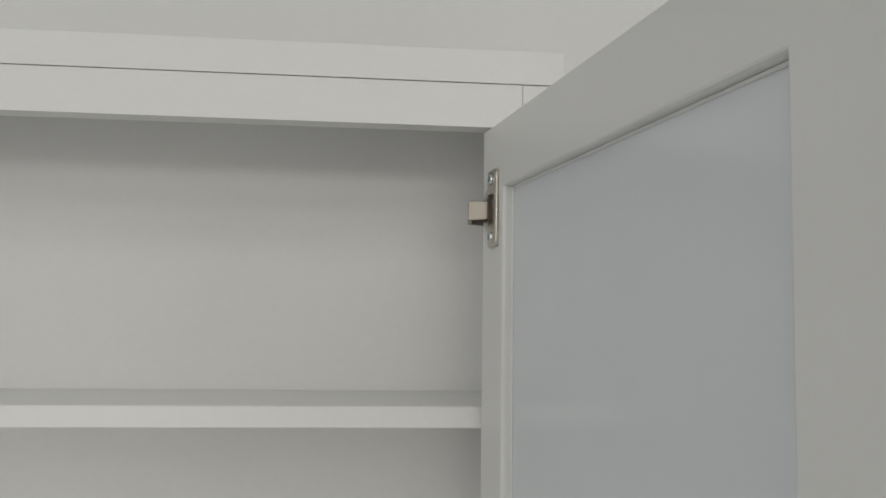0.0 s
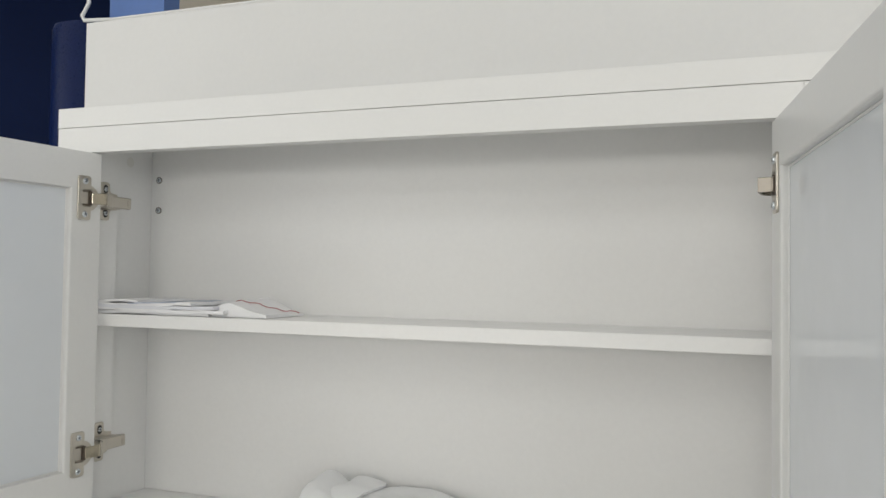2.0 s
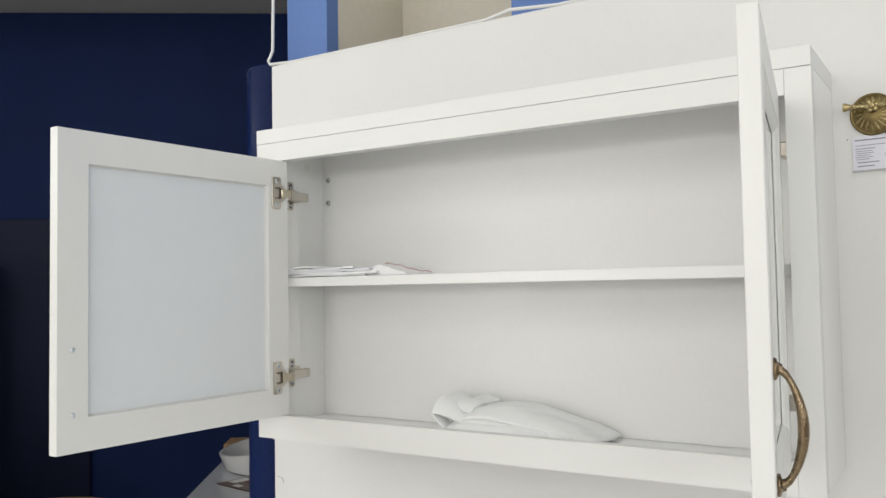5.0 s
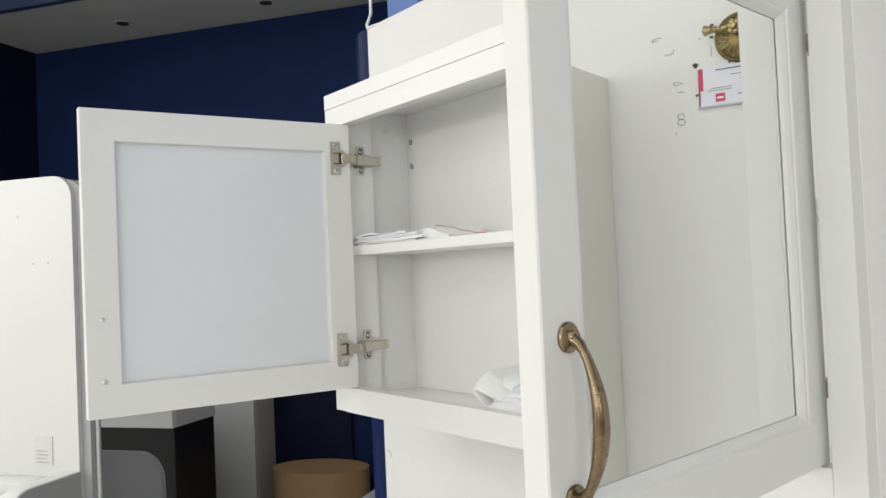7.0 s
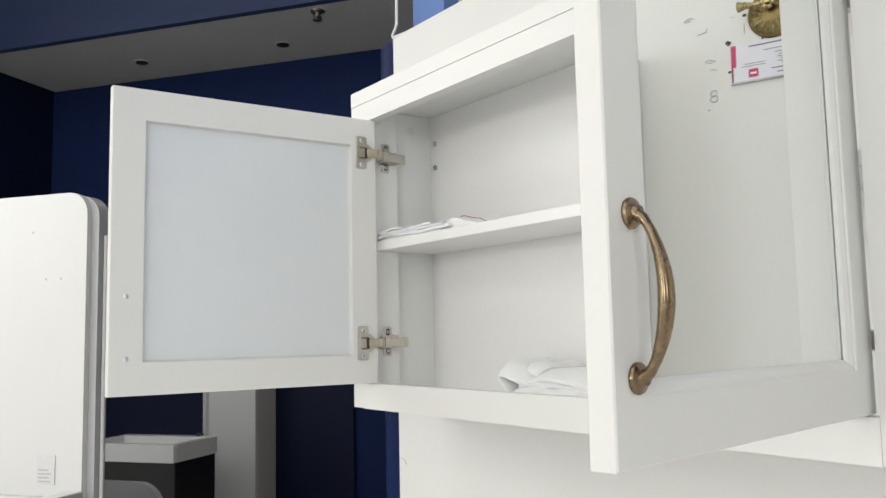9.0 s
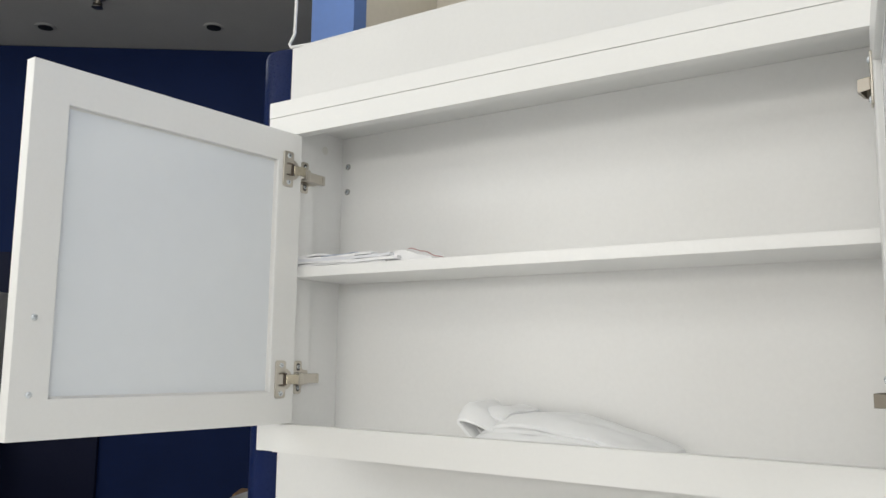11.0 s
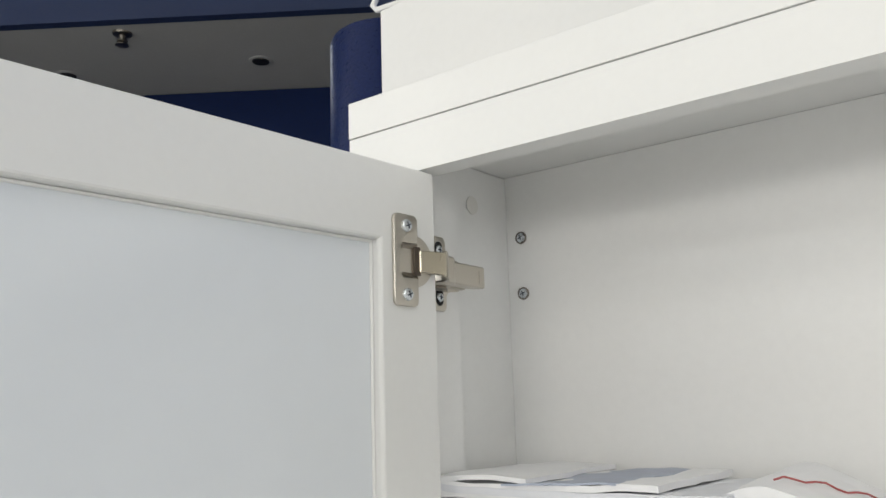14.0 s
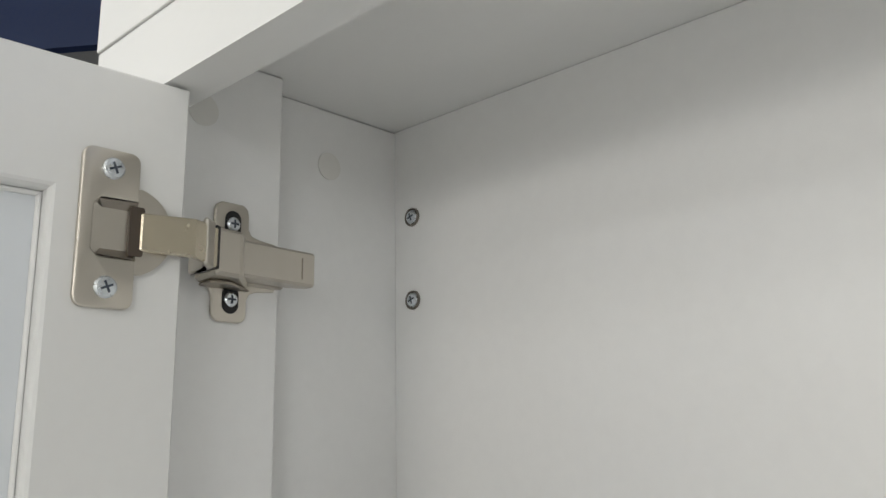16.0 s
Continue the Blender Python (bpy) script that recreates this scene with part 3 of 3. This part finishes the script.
for x, z, w, h in ((0.004, 0.0435, 0.058, 0.0017), (0.004, 0.036, 0.04, 0.0008), (0.004, 0.031, 0.026, 0.0009), (0.004, 0.0275, 0.022, 0.0007), (0.004, 0.0245, 0.024, 0.0007), (0.004, 0.0215, 0.02, 0.0007), (0.004, 0.0185, 0.023, 0.0007), (0.004, 0.0155, 0.018, 0.0007), (0.042, 0.0215, 0.026, 0.0007), (0.042, 0.0185, 0.03, 0.0007), (0.006, 0.0105, 0.029, 0.0013), (0.006, 0.005, 0.022, 0.0013)):
    part("print_line", flat(CX0 + x, CX0 + x + w, CZ0 + z, CZ0 + z + h, YB - 0.0027, YB - 0.0023), INK, card)


def dot(x, z, r, mat, label):
    b = bmesh.new()
    pts = [(r * (1 + 0.25 * math.sin(3 * a + x * 90)) * math.cos(a), r * 0.85 * (1 + 0.2 * math.cos(2 * a + z * 70)) * math.sin(a)) for a in [2 * math.pi * i / 14 for i in range(14)]]
    plate(b, pts, 0.0004, Matrix(((1, 0, 0, x), (0, 0, -1, YB), (0, 1, 0, z), (0, 0, 0, 1))))
    return tagged(part("drill_hole", b, mat), label, "drill hole", "old drill holes in the board")


for x, z, r in ((1.091, 1.808, 0.0030), (1.092, 1.793, 0.0030), (1.1145, 1.7605, 0.0042), (1.071, 1.7575, 0.0018), (1.1145, 1.722, 0.0025), (1.144, 1.677, 0.0012), (1.02, 1.752, 0.0012)):
    dot(x, z, r * 0.85, HOLE, "small dark dot drawn as a drill hole")


def scribble(pts, r, label):
    b = bmesh.new()
    tube(b, [(x, YB - 0.0002, z) for x, z in pts], r, n=6)
    return tagged(part("pencil_mark", b, PENCIL), label, "pencil mark", "marks on the board")


arc = lambda cx, cz, r, a0, a1, n=10: [(cx + r * math.cos(radians(a0 + (a1 - a0) * i / n)), cz + r * 0.8 * math.sin(radians(a0 + (a1 - a0) * i / n))) for i in range(n + 1)]
scribble(arc(1.1365, 1.6982, 0.0045, 190, -130, 14), 0.0006, "small curved pencil mark on board")
scribble(arc(1.1365, 1.6907, 0.0050, 110, -225, 16), 0.0006, "small looped pencil mark on board")
scribble([(1.093, 1.782), (1.0932, 1.769)], 0.0005, "short grey pencil stroke on board")
scribble([(1.158, 1.805), (1.163, 1.8065), (1.17, 1.8045), (1.171, 1.802), (1.163, 1.8025)], 0.0005, "faint pencil scribble on board")
scribble([(1.142, 1.787), (1.1425, 1.7825), (1.149, 1.7815), (1.154, 1.781)], 0.0005, "faint pencil corner mark on board")
scribble([(1.132, 1.7405), (1.14, 1.744), (1.146, 1.7425), (1.142, 1.7395), (1.136, 1.740)], 0.0005, "faint pencil scribble on board")
scribble([(1.131, 1.729), (1.139, 1.7305)], 0.0005, "faint pencil dash on board")
scribble([(1.105, 1.794), (1.110, 1.7945)], 0.0004, "faint pencil dash on board")
scribble([(-0.139, 1.136), (-0.128, 1.1345), (-0.122, 1.131), (-0.120, 1.123)], 0.0006, "fine scratch in the white board")


def leaflet(x0, x1, z0, z1, lines):
    o = base("label_sheet", pose(0, 0, 0), "clear pocket with a printed label on the board", "label", "label sheets on the board")
    part("sheet", boxbm(x0, x1, YB - 0.0014, YB - 0.0002, z0, z1, bevel=0.0003), PAPER_GREY, o)
    rnd = random.Random(int(x0 * 1000) + 7)
    z = z1 - 0.008
    for i in range(lines):
        w = (x1 - x0) * rnd.uniform(0.35, 0.8)
        xa = x0 + 0.006
        part("print_line", boxbm(xa, xa + w, YB - 0.0019, YB - 0.0015, z, z + 0.0012), PENCIL, o)
        z -= (z1 - z0 - 0.012) / lines


leaflet(-0.048, 0.042, 0.970, 1.027, 5)
leaflet(-0.047, 0.042, 0.905, 0.968, 6)
leaflet(0.047, 0.132, 0.908, 0.977, 6)
dot(0.993, 1.152, 0.0028, HOLE, "small dark dot drawn as a drill hole")

# ---- things in the cabinet ----
def sheet_layer(bm, xs, ys, height, thick, seed, rag=0.004, floor_z=None):
    """A crumpled closed sheet over a grid; height(u, v) gives its middle."""
    nx, ny = len(xs), len(ys)
    top, low = [], []
    for i, x in enumerate(xs):
        rt, rl = [], []
        for j, y in enumerate(ys):
            u, v = i / (nx - 1), j / (ny - 1)
            e = noise.noise(Vector((x * 30, y * 40, seed))) * rag
            f2 = noise.noise(Vector((x * 75, y * 80, seed + 9))) * rag * 0.5
            z = height(u, v) + e + f2
            dx = noise.noise(Vector((y * 30, seed, x * 8))) * rag * 1.6
            dy = noise.noise(Vector((x * 25, seed + 3, y * 8))) * rag * 1.6
            rt.append(bm.verts.new((x + dx, y + dy, z + thick / 2)))
            rl.append(bm.verts.new((x + dx, y + dy, z - thick / 2 if floor_z is None else floor_z)))
        top.append(rt)
        low.append(rl)
    for i in range(nx - 1):
        for j in range(ny - 1):
            bm.faces.new((top[i][j], top[i + 1][j], top[i + 1][j + 1], top[i][j + 1]))
            bm.faces.new((low[i][j], low[i][j + 1], low[i + 1][j + 1], low[i + 1][j]))
    ring = [(i, 0) for i in range(nx)] + [(nx - 1, j) for j in range(1, ny)] + [(i, ny - 1) for i in range(nx - 2, -1, -1)] + [(0, j) for j in range(ny - 2, 0, -1)]
    for (a, b), (c, e) in zip(ring, ring[1:] + ring[:1]):
        bm.faces.new((top[a][b], low[a][b], low[c][e], top[c][e]))


def grid(a, b, n):
    return [a + (b - a) * i / (n - 1) for i in range(n)]


foam = base("packing_foam", pose(0, 0, 0), "crumpled white foam packing sheet lying on the cabinet floor", "packing foam")
FZ = 1.2858


def ribbon(profile, y0, y1, thick, seed, steps=18, rag=0.003, lean=0.0, droop=0.0):
    """A foam sheet: a smoothed (x, height) line carried from y0 to y1, crumpled and given a thickness."""
    line = [Vector((x, 0, h)) for x, h in profile]
    for _ in range(3):
        line = [line[0]] + [q for a, b in zip(line, line[1:]) for q in (a * 0.75 + b * 0.25, a * 0.25 + b * 0.75)] + [line[-1]]
    bm = bmesh.new()
    faces = [[], []]
    n = len(line)
    for i, p in enumerate(line):
        t = (line[min(i + 1, n - 1)] - line[max(i - 1, 0)]).normalized()
        nor = Vector((-t.z, 0, t.x))
        rows = ([], [])
        for j in range(steps + 1):
            v = j / steps
            y = y0 + (y1 - y0) * v
            e = noise.noise(Vector((p.x * 26, y * 34, seed))) * rag + noise.noise(Vector((p.x * 80, y * 90, seed + 4))) * rag * 0.45
            dy = noise.noise(Vector((p.x * 30, seed + 7, v * 2))) * rag * 3 * (2 * v - 1)
            mid = p + nor * e + Vector((lean * (v - 0.5), y + dy, FZ))
            if v < 0.4:
                mid.z = FZ + (mid.z - FZ) * (1 - droop * (1 - v / 0.4) ** 2)
            for side, row in zip((0.5, -0.5), rows):
                q = mid + nor * (thick * side)
                q.z = max(q.z, FZ + 0.0004)
                row.append(bm.verts.new(q))
        faces[0].append(rows[0])
        faces[1].append(rows[1])
    up, low = faces
    for i in range(n - 1):
        for j in range(steps):
            bm.faces.new((up[i][j], up[i + 1][j], up[i + 1][j + 1], up[i][j + 1]))
            bm.faces.new((low[i][j], low[i][j + 1], low[i + 1][j + 1], low[i + 1][j]))
        for j in (0, steps):
            bm.faces.new((up[i][j], low[i][j], low[i + 1][j], up[i + 1][j]))
    for i in (0, n - 1):
        for j in range(steps):
            bm.faces.new((up[i][j], up[i][j + 1], low[i][j + 1], low[i][j]))
    return bm


for k, (line, y0, y1, thick, lean, droop) in enumerate((
        (((0.395, 0.003), (0.402, 0.022), (0.425, 0.031), (0.470, 0.032), (0.520, 0.026), (0.570, 0.019), (0.606, 0.015), (0.613, 0.009), (0.612, 0.002)), 0.026, 0.112, 0.0045, 0.010, 0.75),
        (((0.400, 0.002), (0.450, 0.009), (0.520, 0.009), (0.600, 0.005)), 0.030, 0.125, 0.005, 0.004, 0.6),
        (((0.416, 0.034), (0.428, 0.045), (0.465, 0.052), (0.520, 0.048), (0.570, 0.037), (0.620, 0.023), (0.655, 0.014), (0.665, 0.008), (0.658, 0.003), (0.620, 0.003)), 0.046, 0.152, 0.0045, 0.012, 0.28),
        (((0.420, 0.036), (0.450, 0.043), (0.505, 0.041), (0.560, 0.031), (0.610, 0.019), (0.650, 0.008)), 0.044, 0.145, 0.0045, 0.006, 0.3),
        (((0.428, 0.003), (0.400, 0.016), (0.376, 0.040), (0.362, 0.060), (0.371, 0.068), (0.393, 0.060), (0.420, 0.040)), 0.036, 0.138, 0.0040, -0.016, 0.35),
        (((0.432, 0.010), (0.408, 0.026), (0.390, 0.044), (0.392, 0.056), (0.412, 0.060), (0.440, 0.052)), 0.060, 0.150, 0.0040, 0.012, 0.2))):
    part("foam_layer", ribbon(line, y0, y1, thick, 3.7 * k + 1, lean=lean, droop=droop), FOAM, foam, smooth=True)

SZ = 1.5672
papers = base("leaflet_stack", pose(0, 0, 0), "stack of leaflets and papers lying on the shelf", "leaflets")
for k, (x0, x1, y0, y1, z, w, mat) in enumerate((
        (0.040, 0.232, 0.034, 0.150, 0.0024, 0.0046, PAPER), (0.0365, 0.258, 0.031, 0.146, 0.0066, 0.0050, PAPER),
        (0.046, 0.244, 0.030, 0.138, 0.0108, 0.0046, PAPER_COOL), (0.0365, 0.205, 0.031, 0.150, 0.0144, 0.0040, PAPER),
        (0.100, 0.180, 0.030, 0.140, 0.0166, 0.0012, PRINT_BLUE), (0.0365, 0.118, 0.0305, 0.150, 0.0178, 0.0032, PAPER))):
    bm = bmesh.new()
    sheet_layer(bm, grid(x0, x1, 26), grid(y0, y1, 10), lambda u, v, z=z, k=k: SZ + z + 0.0012 * math.sin(5 * u + k) + (0.002 * max(0, u - 0.75) if k else 0), w, 2.3 * k, rag=0.0013)
    for v in bm.verts:
        v.co.z = max(v.co.z, SZ + 0.0003)
    part("leaflet", bm, mat, papers)
pouch = base("paper_pouch", pose(0, 0, 0), "thin white pouch with a red edge on the shelf", "pouch")
PH = lambda u, v: SZ + 0.003 + 0.018 * math.exp(-((u - 0.52) / 0.26) ** 2) * (0.85 + 0.3 * v)
bm = bmesh.new()
sheet_layer(bm, grid(0.195, 0.318, 34), grid(0.042, 0.135, 14), PH, 0.0012, 5.2, rag=0.0018, floor_z=SZ + 0.0002)
for v in bm.verts:
    v.co.z = max(v.co.z, SZ + 0.0003)
part("sheet", bm, PAPER, pouch)
bm = bmesh.new()
pts = [(0.262 + 0.056 * t, 0.055 + 0.07 * t, PH(0.51 + 0.49 * t, 0.15 + 0.75 * t) + 0.0022 + 0.0012 * math.sin(23 * t)) for t in [i / 14 for i in range(15)]]
tube(bm, pts, 0.0006, n=6)
part("red_edge", bm, RED, pouch, "dull red printed edge")

# ---- showroom things beyond the board ----
def showroom(name, u, v, turn, label, category, group=""):
    return base(name, ROOM @ pose(u, v, 0, 0, 0, turn), label, category, group)


def to_room(x, y):
    p = ROOM.inverted() @ Vector((x, y, 0))
    return p.x, p.y


# display stand with basin and curved side wing
su, sv = to_room(-1.51, -0.125)
stand = showroom("display_stand", su, sv, 0, "white display stand board with rounded corner", "display stand")
bm = bmesh.new()
UP = Matrix(((1, 0, 0, 0), (0, 0, -1, 0.02), (0, 1, 0, 0), (0, 0, 0, 1)))
plate(bm, rounded(-1.5, 0.0, 0, 1.885, (0, 0, 0.075, 0.075), 8), 0.02, UP)
part("front_board", bm, BOARD, stand)
bm = bmesh.new()
plate(bm, rounded(-1.5, 0.030, 0, 1.875, (0, 0, 0.075, 0.075), 8), 0.05, UP @ pose(0, 0, -0.0505))
part("back_board", bm, GREY, stand, "grey thick back board")
bm = bmesh.new()
tube(bm, [(0.039, 0.045, 0), (0.039, 0.045, 1.74)], 0.007, n=12)
part("trim_post", bm, GREY_PALE, stand, smooth=True)
for x, z in ((-0.22, 1.76), (-0.1, 1.60), (-0.16, 1.60), (-0.5, 1.74)):
    bm = bmesh.new()
    lathe(bm, [(0.004, 0), (0.004, 0.0006), (0.0001, 0.0007)], (x, -0.0002, z), (0, -1, 0), 12)
    part("drill_hole", bm, CAP_DARK, stand)
bm = boxbm(-0.176, -0.104, -0.003, -0.0003, 0.937, 1.03)
part("label_sheet", bm, PAPER_GREY, stand, "small grey printed label")
for i in range(4):
    part("print_line", boxbm(-0.169, -0.169 + 0.05 - 0.008 * (i % 2), -0.0036, -0.0031, 0.945 + i * 0.012, 0.949 + i * 0.012), CAP_DARK, stand)

vanity = base("vanity_unit", ROOM @ pose(su, sv, 0.052), "white vanity unit with ceramic basin and rounded side wing", "vanity unit")
part("cabinet_body", boxbm(-1.1, -0.09, -0.27, -0.002, 0.3, 0.72, bevel=0.004), WHITE, vanity)
bm = bmesh.new()

box(bm, -1.12, -0.060, -0.30, -0.002, 0.722, 0.79, bevel=0.012, seg=3)
part("basin", bm, WHITECER, vanity, "white glazed ceramic basin", smooth=True)
bm = bmesh.new()
for a, b2, c, d2 in ((-1.12, -0.060, -0.30, -0.275), (-1.12, -0.060, -0.10, -0.002), (-1.12, -1.06, -0.274, -0.101), (-0.12, -0.060, -0.274, -0.101)):
    box(bm, a, b2, c, d2, 0.7905, 0.85, bevel=0.008, seg=2)
part("rim", bm, WHITECER, vanity, smooth=True)
bm = bmesh.new()
lathe(bm, [(0.016, 0), (0.016, 0.004), (0.0001, 0.005)], (-0.42, -0.2, 0.7905), (0, 0, 1), 20)
part("drain", bm, STEEL, vanity)
bm = bmesh.new()
lathe(bm, [(0.008, 0), (0.008, 0.012), (0.005, 0.02), (0.0001, 0.021)], (-0.33, -0.06, 0.8505), (0, 0, 1), 16)
part("tap_hole_plug", bm, DARK, vanity)
bm = bmesh.new()
SIDE = Matrix(((0, 0, 1, -0.056), (1, 0, 0, 0), (0, 1, 0, 0), (0, 0, 0, 1)))
plate(bm, rounded(-0.313, -0.003, -0.052, 0.869, (0, 0, 0, 0.10), 12), 0.060, SIDE)
bmesh.ops.recalc_face_normals(bm, faces=bm.faces)
bmesh.ops.bevel(bm, geom=bm.edges[:], offset=0.0015, segments=2, affect="EDGES")
part("edge_band", bm, WHITE, vanity, "white curved edge band", smooth=True)
bm = bmesh.new()
plate(bm, rounded(-0.311, -0.003, -0.052, 0.867, (0, 0, 0, 0.098), 12), 0.004, SIDE @ pose(0, 0, 0.0602))
part("wing_side_face", bm, GREY, vanity, "thin grey face for the wing's shaded side, rounded corner")

# second vanity, black, with square basin
bu, bv = 1.778, -1.020
v2 = showroom("black_vanity", bu, bv, 0, "black vanity cabinet with square white basin", "vanity unit")
part("cabinet_body", boxbm(-0.58, -0.012, 0.03, 0.40, 0.0, 0.757, bevel=0.004), BLACK, v2)
bm = bmesh.new()
box(bm, -0.569, -0.031, 0.031, 0.329, 0.7585, 0.778)
for a, b2, c, d2 in ((-0.6, 0, 0, 0.03), (-0.6, 0, 0.33, 0.40), (-0.6, -0.57, 0.0301, 0.3299), (-0.03, 0, 0.0301, 0.3299)):
    box(bm, a, b2, c, d2, 0.758, 0.853, bevel=0.0025)
part("basin", bm, WHITECER, v2, "square white ceramic basin")
bm = bmesh.new()
lathe(bm, [(0.014, 0), (0.014, 0.012), (0.0001, 0.014)], (-0.10, 0.365, 0.8535), (0, 0, 1), 16)
part("overflow_ring", bm, DARK, v2)

wu, wv = 2.226, -1.699
wing = showroom("low_side_panel", wu, wv, 0, "pale grey low display panel with rounded corner", "display panel")
bm = bmesh.new()
plate(bm, rounded(-0.6, 0, 0, 0.795, (0, 0, 0.12, 0.0), 10), 0.03, Matrix(((1, 0, 0, 0), (0, 0, -1, 0), (0, 1, 0, 0), (0, 0, 0, 1))))
part("panel", bm, GREY, wing)

gu, gv = to_room(-3.40, 1.31)
gu -= 0.022
tall = showroom("tall_cabinet", gu, gv, 0, "tall grey laminate bathroom cabinet", "cabinet")
part("body", boxbm(-0.36, 0, 0.02, 0.27, 0.06, 1.745, bevel=0.003), GREY_PALE, tall)
part("door", boxbm(-0.36, 0, 0, 0.0185, 0.065, 1.745, bevel=0.002), GREY_PALE, tall)
part("plinth", boxbm(-0.35, -0.01, 0.04, 0.23, 0, 0.059), DARK, tall)
bm = bmesh.new()
tube(bm, [(-0.342, -0.001, 1.2), (-0.342, -0.022, 1.195), (-0.342, -0.025, 1.18), (-0.342, -0.025, 0.83), (-0.342, -0.022, 0.815), (-0.342, -0.001, 0.81)], 0.006, n=10)
part("door_handle", bm, STEEL, tall, "slim steel bar handle", smooth=True)
part("info_sheet", boxbm(-0.075, -0.005, -0.003, -0.0005, 1.37, 1.70), DARK, tall, "black information sheet with small pictures")
for z, w, mat in ((1.655, 0.05, GREY), (1.57, 0.03, PAPER_GREY), (1.5, 0.04, RED_DIM), (1.42, 0.03, PAPER_GREY)):
    part("picture", boxbm(-0.067, -0.067 + w, -0.0038, -0.0031, z, z + 0.025), mat, tall)

# drawer unit, and the counter behind it with a large round bowl
def counter_unit(u, v, depth, drawers, label):
    unit = showroom("counter_unit", u, v, 0, label, "cabinet", "counter units")
    part("worktop", boxbm(0, 1.0, 0, depth, 0.672, 0.70, bevel=0.008, seg=2), GREY_WHITE, unit)
    part("body", boxbm(0.02, 0.98, 0.025, depth - 0.02, 0.08, 0.665, bevel=0.003), WHITE, unit)
    part("plinth", boxbm(0.04, 0.96, 0.06, depth - 0.03, 0, 0.079), DARK, unit)
    for x0, x1 in drawers:
        dr = part("drawer", boxbm(x0, x1, 0.005, 0.0245, 0.42, 0.66, bevel=0.003), WHITE, unit)
        b = bmesh.new()
        xm = x0 + 0.12
        tube(b, [(xm - 0.06, 0.004, 0.575), (xm - 0.055, -0.016, 0.572), (xm, -0.02, 0.570), (xm + 0.055, -0.016, 0.572), (xm + 0.06, 0.004, 0.575)], 0.006, n=8)
        part("drawer_handle", b, DARK, dr, "black bow handle", smooth=True)


counter_unit(3.236, -2.162, 0.46, ((0.022, 0.49), (0.495, 0.978)), "white drawer unit with pale worktop and black handles")
counter_unit(3.223, -1.497, 1.10, ((0.022, 0.49), (0.495, 0.978)), "white drawer unit with pale worktop under a round basin")
bowl = showroom("vessel_basin", 3.585, -0.825, 0, "large round white ceramic vessel basin", "basin")
bm = bmesh.new()
lathe(bm, [(0.30, 0.7005), (0.315, 0.71), (0.342, 0.798), (0.341, 0.804), (0.328, 0.804), (0.295, 0.730), (0.2, 0.715), (0.0001, 0.712)], (0, 0, 0), (0, 0, 1), 56)
for v in bm.verts:
    v.co.z = 0.7005 + (v.co.z - 0.7005) * (0.72 + 1.5 * (v.co.x + 0.34))
part("basin", bm, WHITECER, bowl, "glazed bowl with a slanting rim", smooth=True)
tray = showroom("picture_tray", 3.303, -1.213, -44, "printed picture sheet lying on the worktop", "picture sheet")
part("sheet", boxbm(0.0, 0.32, 0.0, 0.155, 0.7005, 0.704, bevel=0.001), PRINT_BROWN, tray)
for x, y, w, h, mat in ((0.015, 0.05, 0.05, 0.09, PAPER_GREY), (0.08, 0.09, 0.06, 0.05, RED_DIM), (0.09, 0.015, 0.05, 0.03, PAPER_GREY), (0.155, 0.115, 0.05, 0.03, PAPER)):
    part("picture", boxbm(x, x + w, y, y + h, 0.7042, 0.7050), mat, tray)
bm = bmesh.new()
lathe(bm, [(0.058, 0.7042), (0.058, 0.7050), (0.0001, 0.7051)], (0.245, 0.07, 0), (0, 0, 1), 24)
part("picture", bm, PRINT_TAN, tray)
carton = showroom("cardboard_roll", 2.25, -0.27, 0, "rolled brown corrugated cardboard standing on the floor", "cardboard")
bm = bmesh.new()
pts2 = [(0.30 * math.cos(radians(a)), 0.20 * math.sin(radians(a))) for a in range(0, 360, 9)]
plate(bm, pts2, 0.40, Matrix.Translation((0.0, 0.0, 0.001)))
part("roll", bm, CARD, carton, smooth=True)
box_ = showroom("brown_carton", 3.27, -0.28, 0, "brown cardboard carton standing behind the worktop", "carton")
part("carton", boxbm(-0.1, 0.1, -0.1, 0.1, 0.0, 0.725, bevel=0.003), CARD, box_)

# ceiling fittings on the soffit
spk = base("sprinkler_head", Matrix.Translation((-2.66, 1.33, 3.2)), "small dull metal fire sprinkler under the ceiling", "sprinkler")
bm = bmesh.new()
lathe(bm, [(0.04, 0), (0.038, 0.008), (0.016, 0.012), (0.014, 0.03), (0.022, 0.032), (0.022, 0.04), (0.01, 0.043), (0.01, 0.05), (0.028, 0.052), (0.028, 0.055), (0.0001, 0.056)], (0, 0, -0.0005), (0, 0, -1), 20)
part("head", bm, DULL_NICKEL, spk, smooth=True)
for x, y in ((-3.25, 1.40), (-2.46, 1.90), (-4.05, 0.78)):
    dl = base("ceiling_disc", Matrix.Translation((x, y, 3.2)), "round dark recessed ceiling fitting, switched off", "ceiling fitting", "ceiling fittings")
    bm = bmesh.new()
    lathe(bm, [(0.055, 0), (0.053, 0.004), (0.042, 0.006), (0.036, 0.004), (0.0001, 0.0035)], (0, 0, -0.0005), (0, 0, -1), 24)
    part("ring", bm, CEIL, dl, smooth=True)
    bm = bmesh.new()
    lathe(bm, [(0.04, 0.0045), (0.038, 0.009), (0.0001, 0.0095)], (0, 0, -0.0005), (0, 0, -1), 20)
    part("lens", bm, DARK, dl)
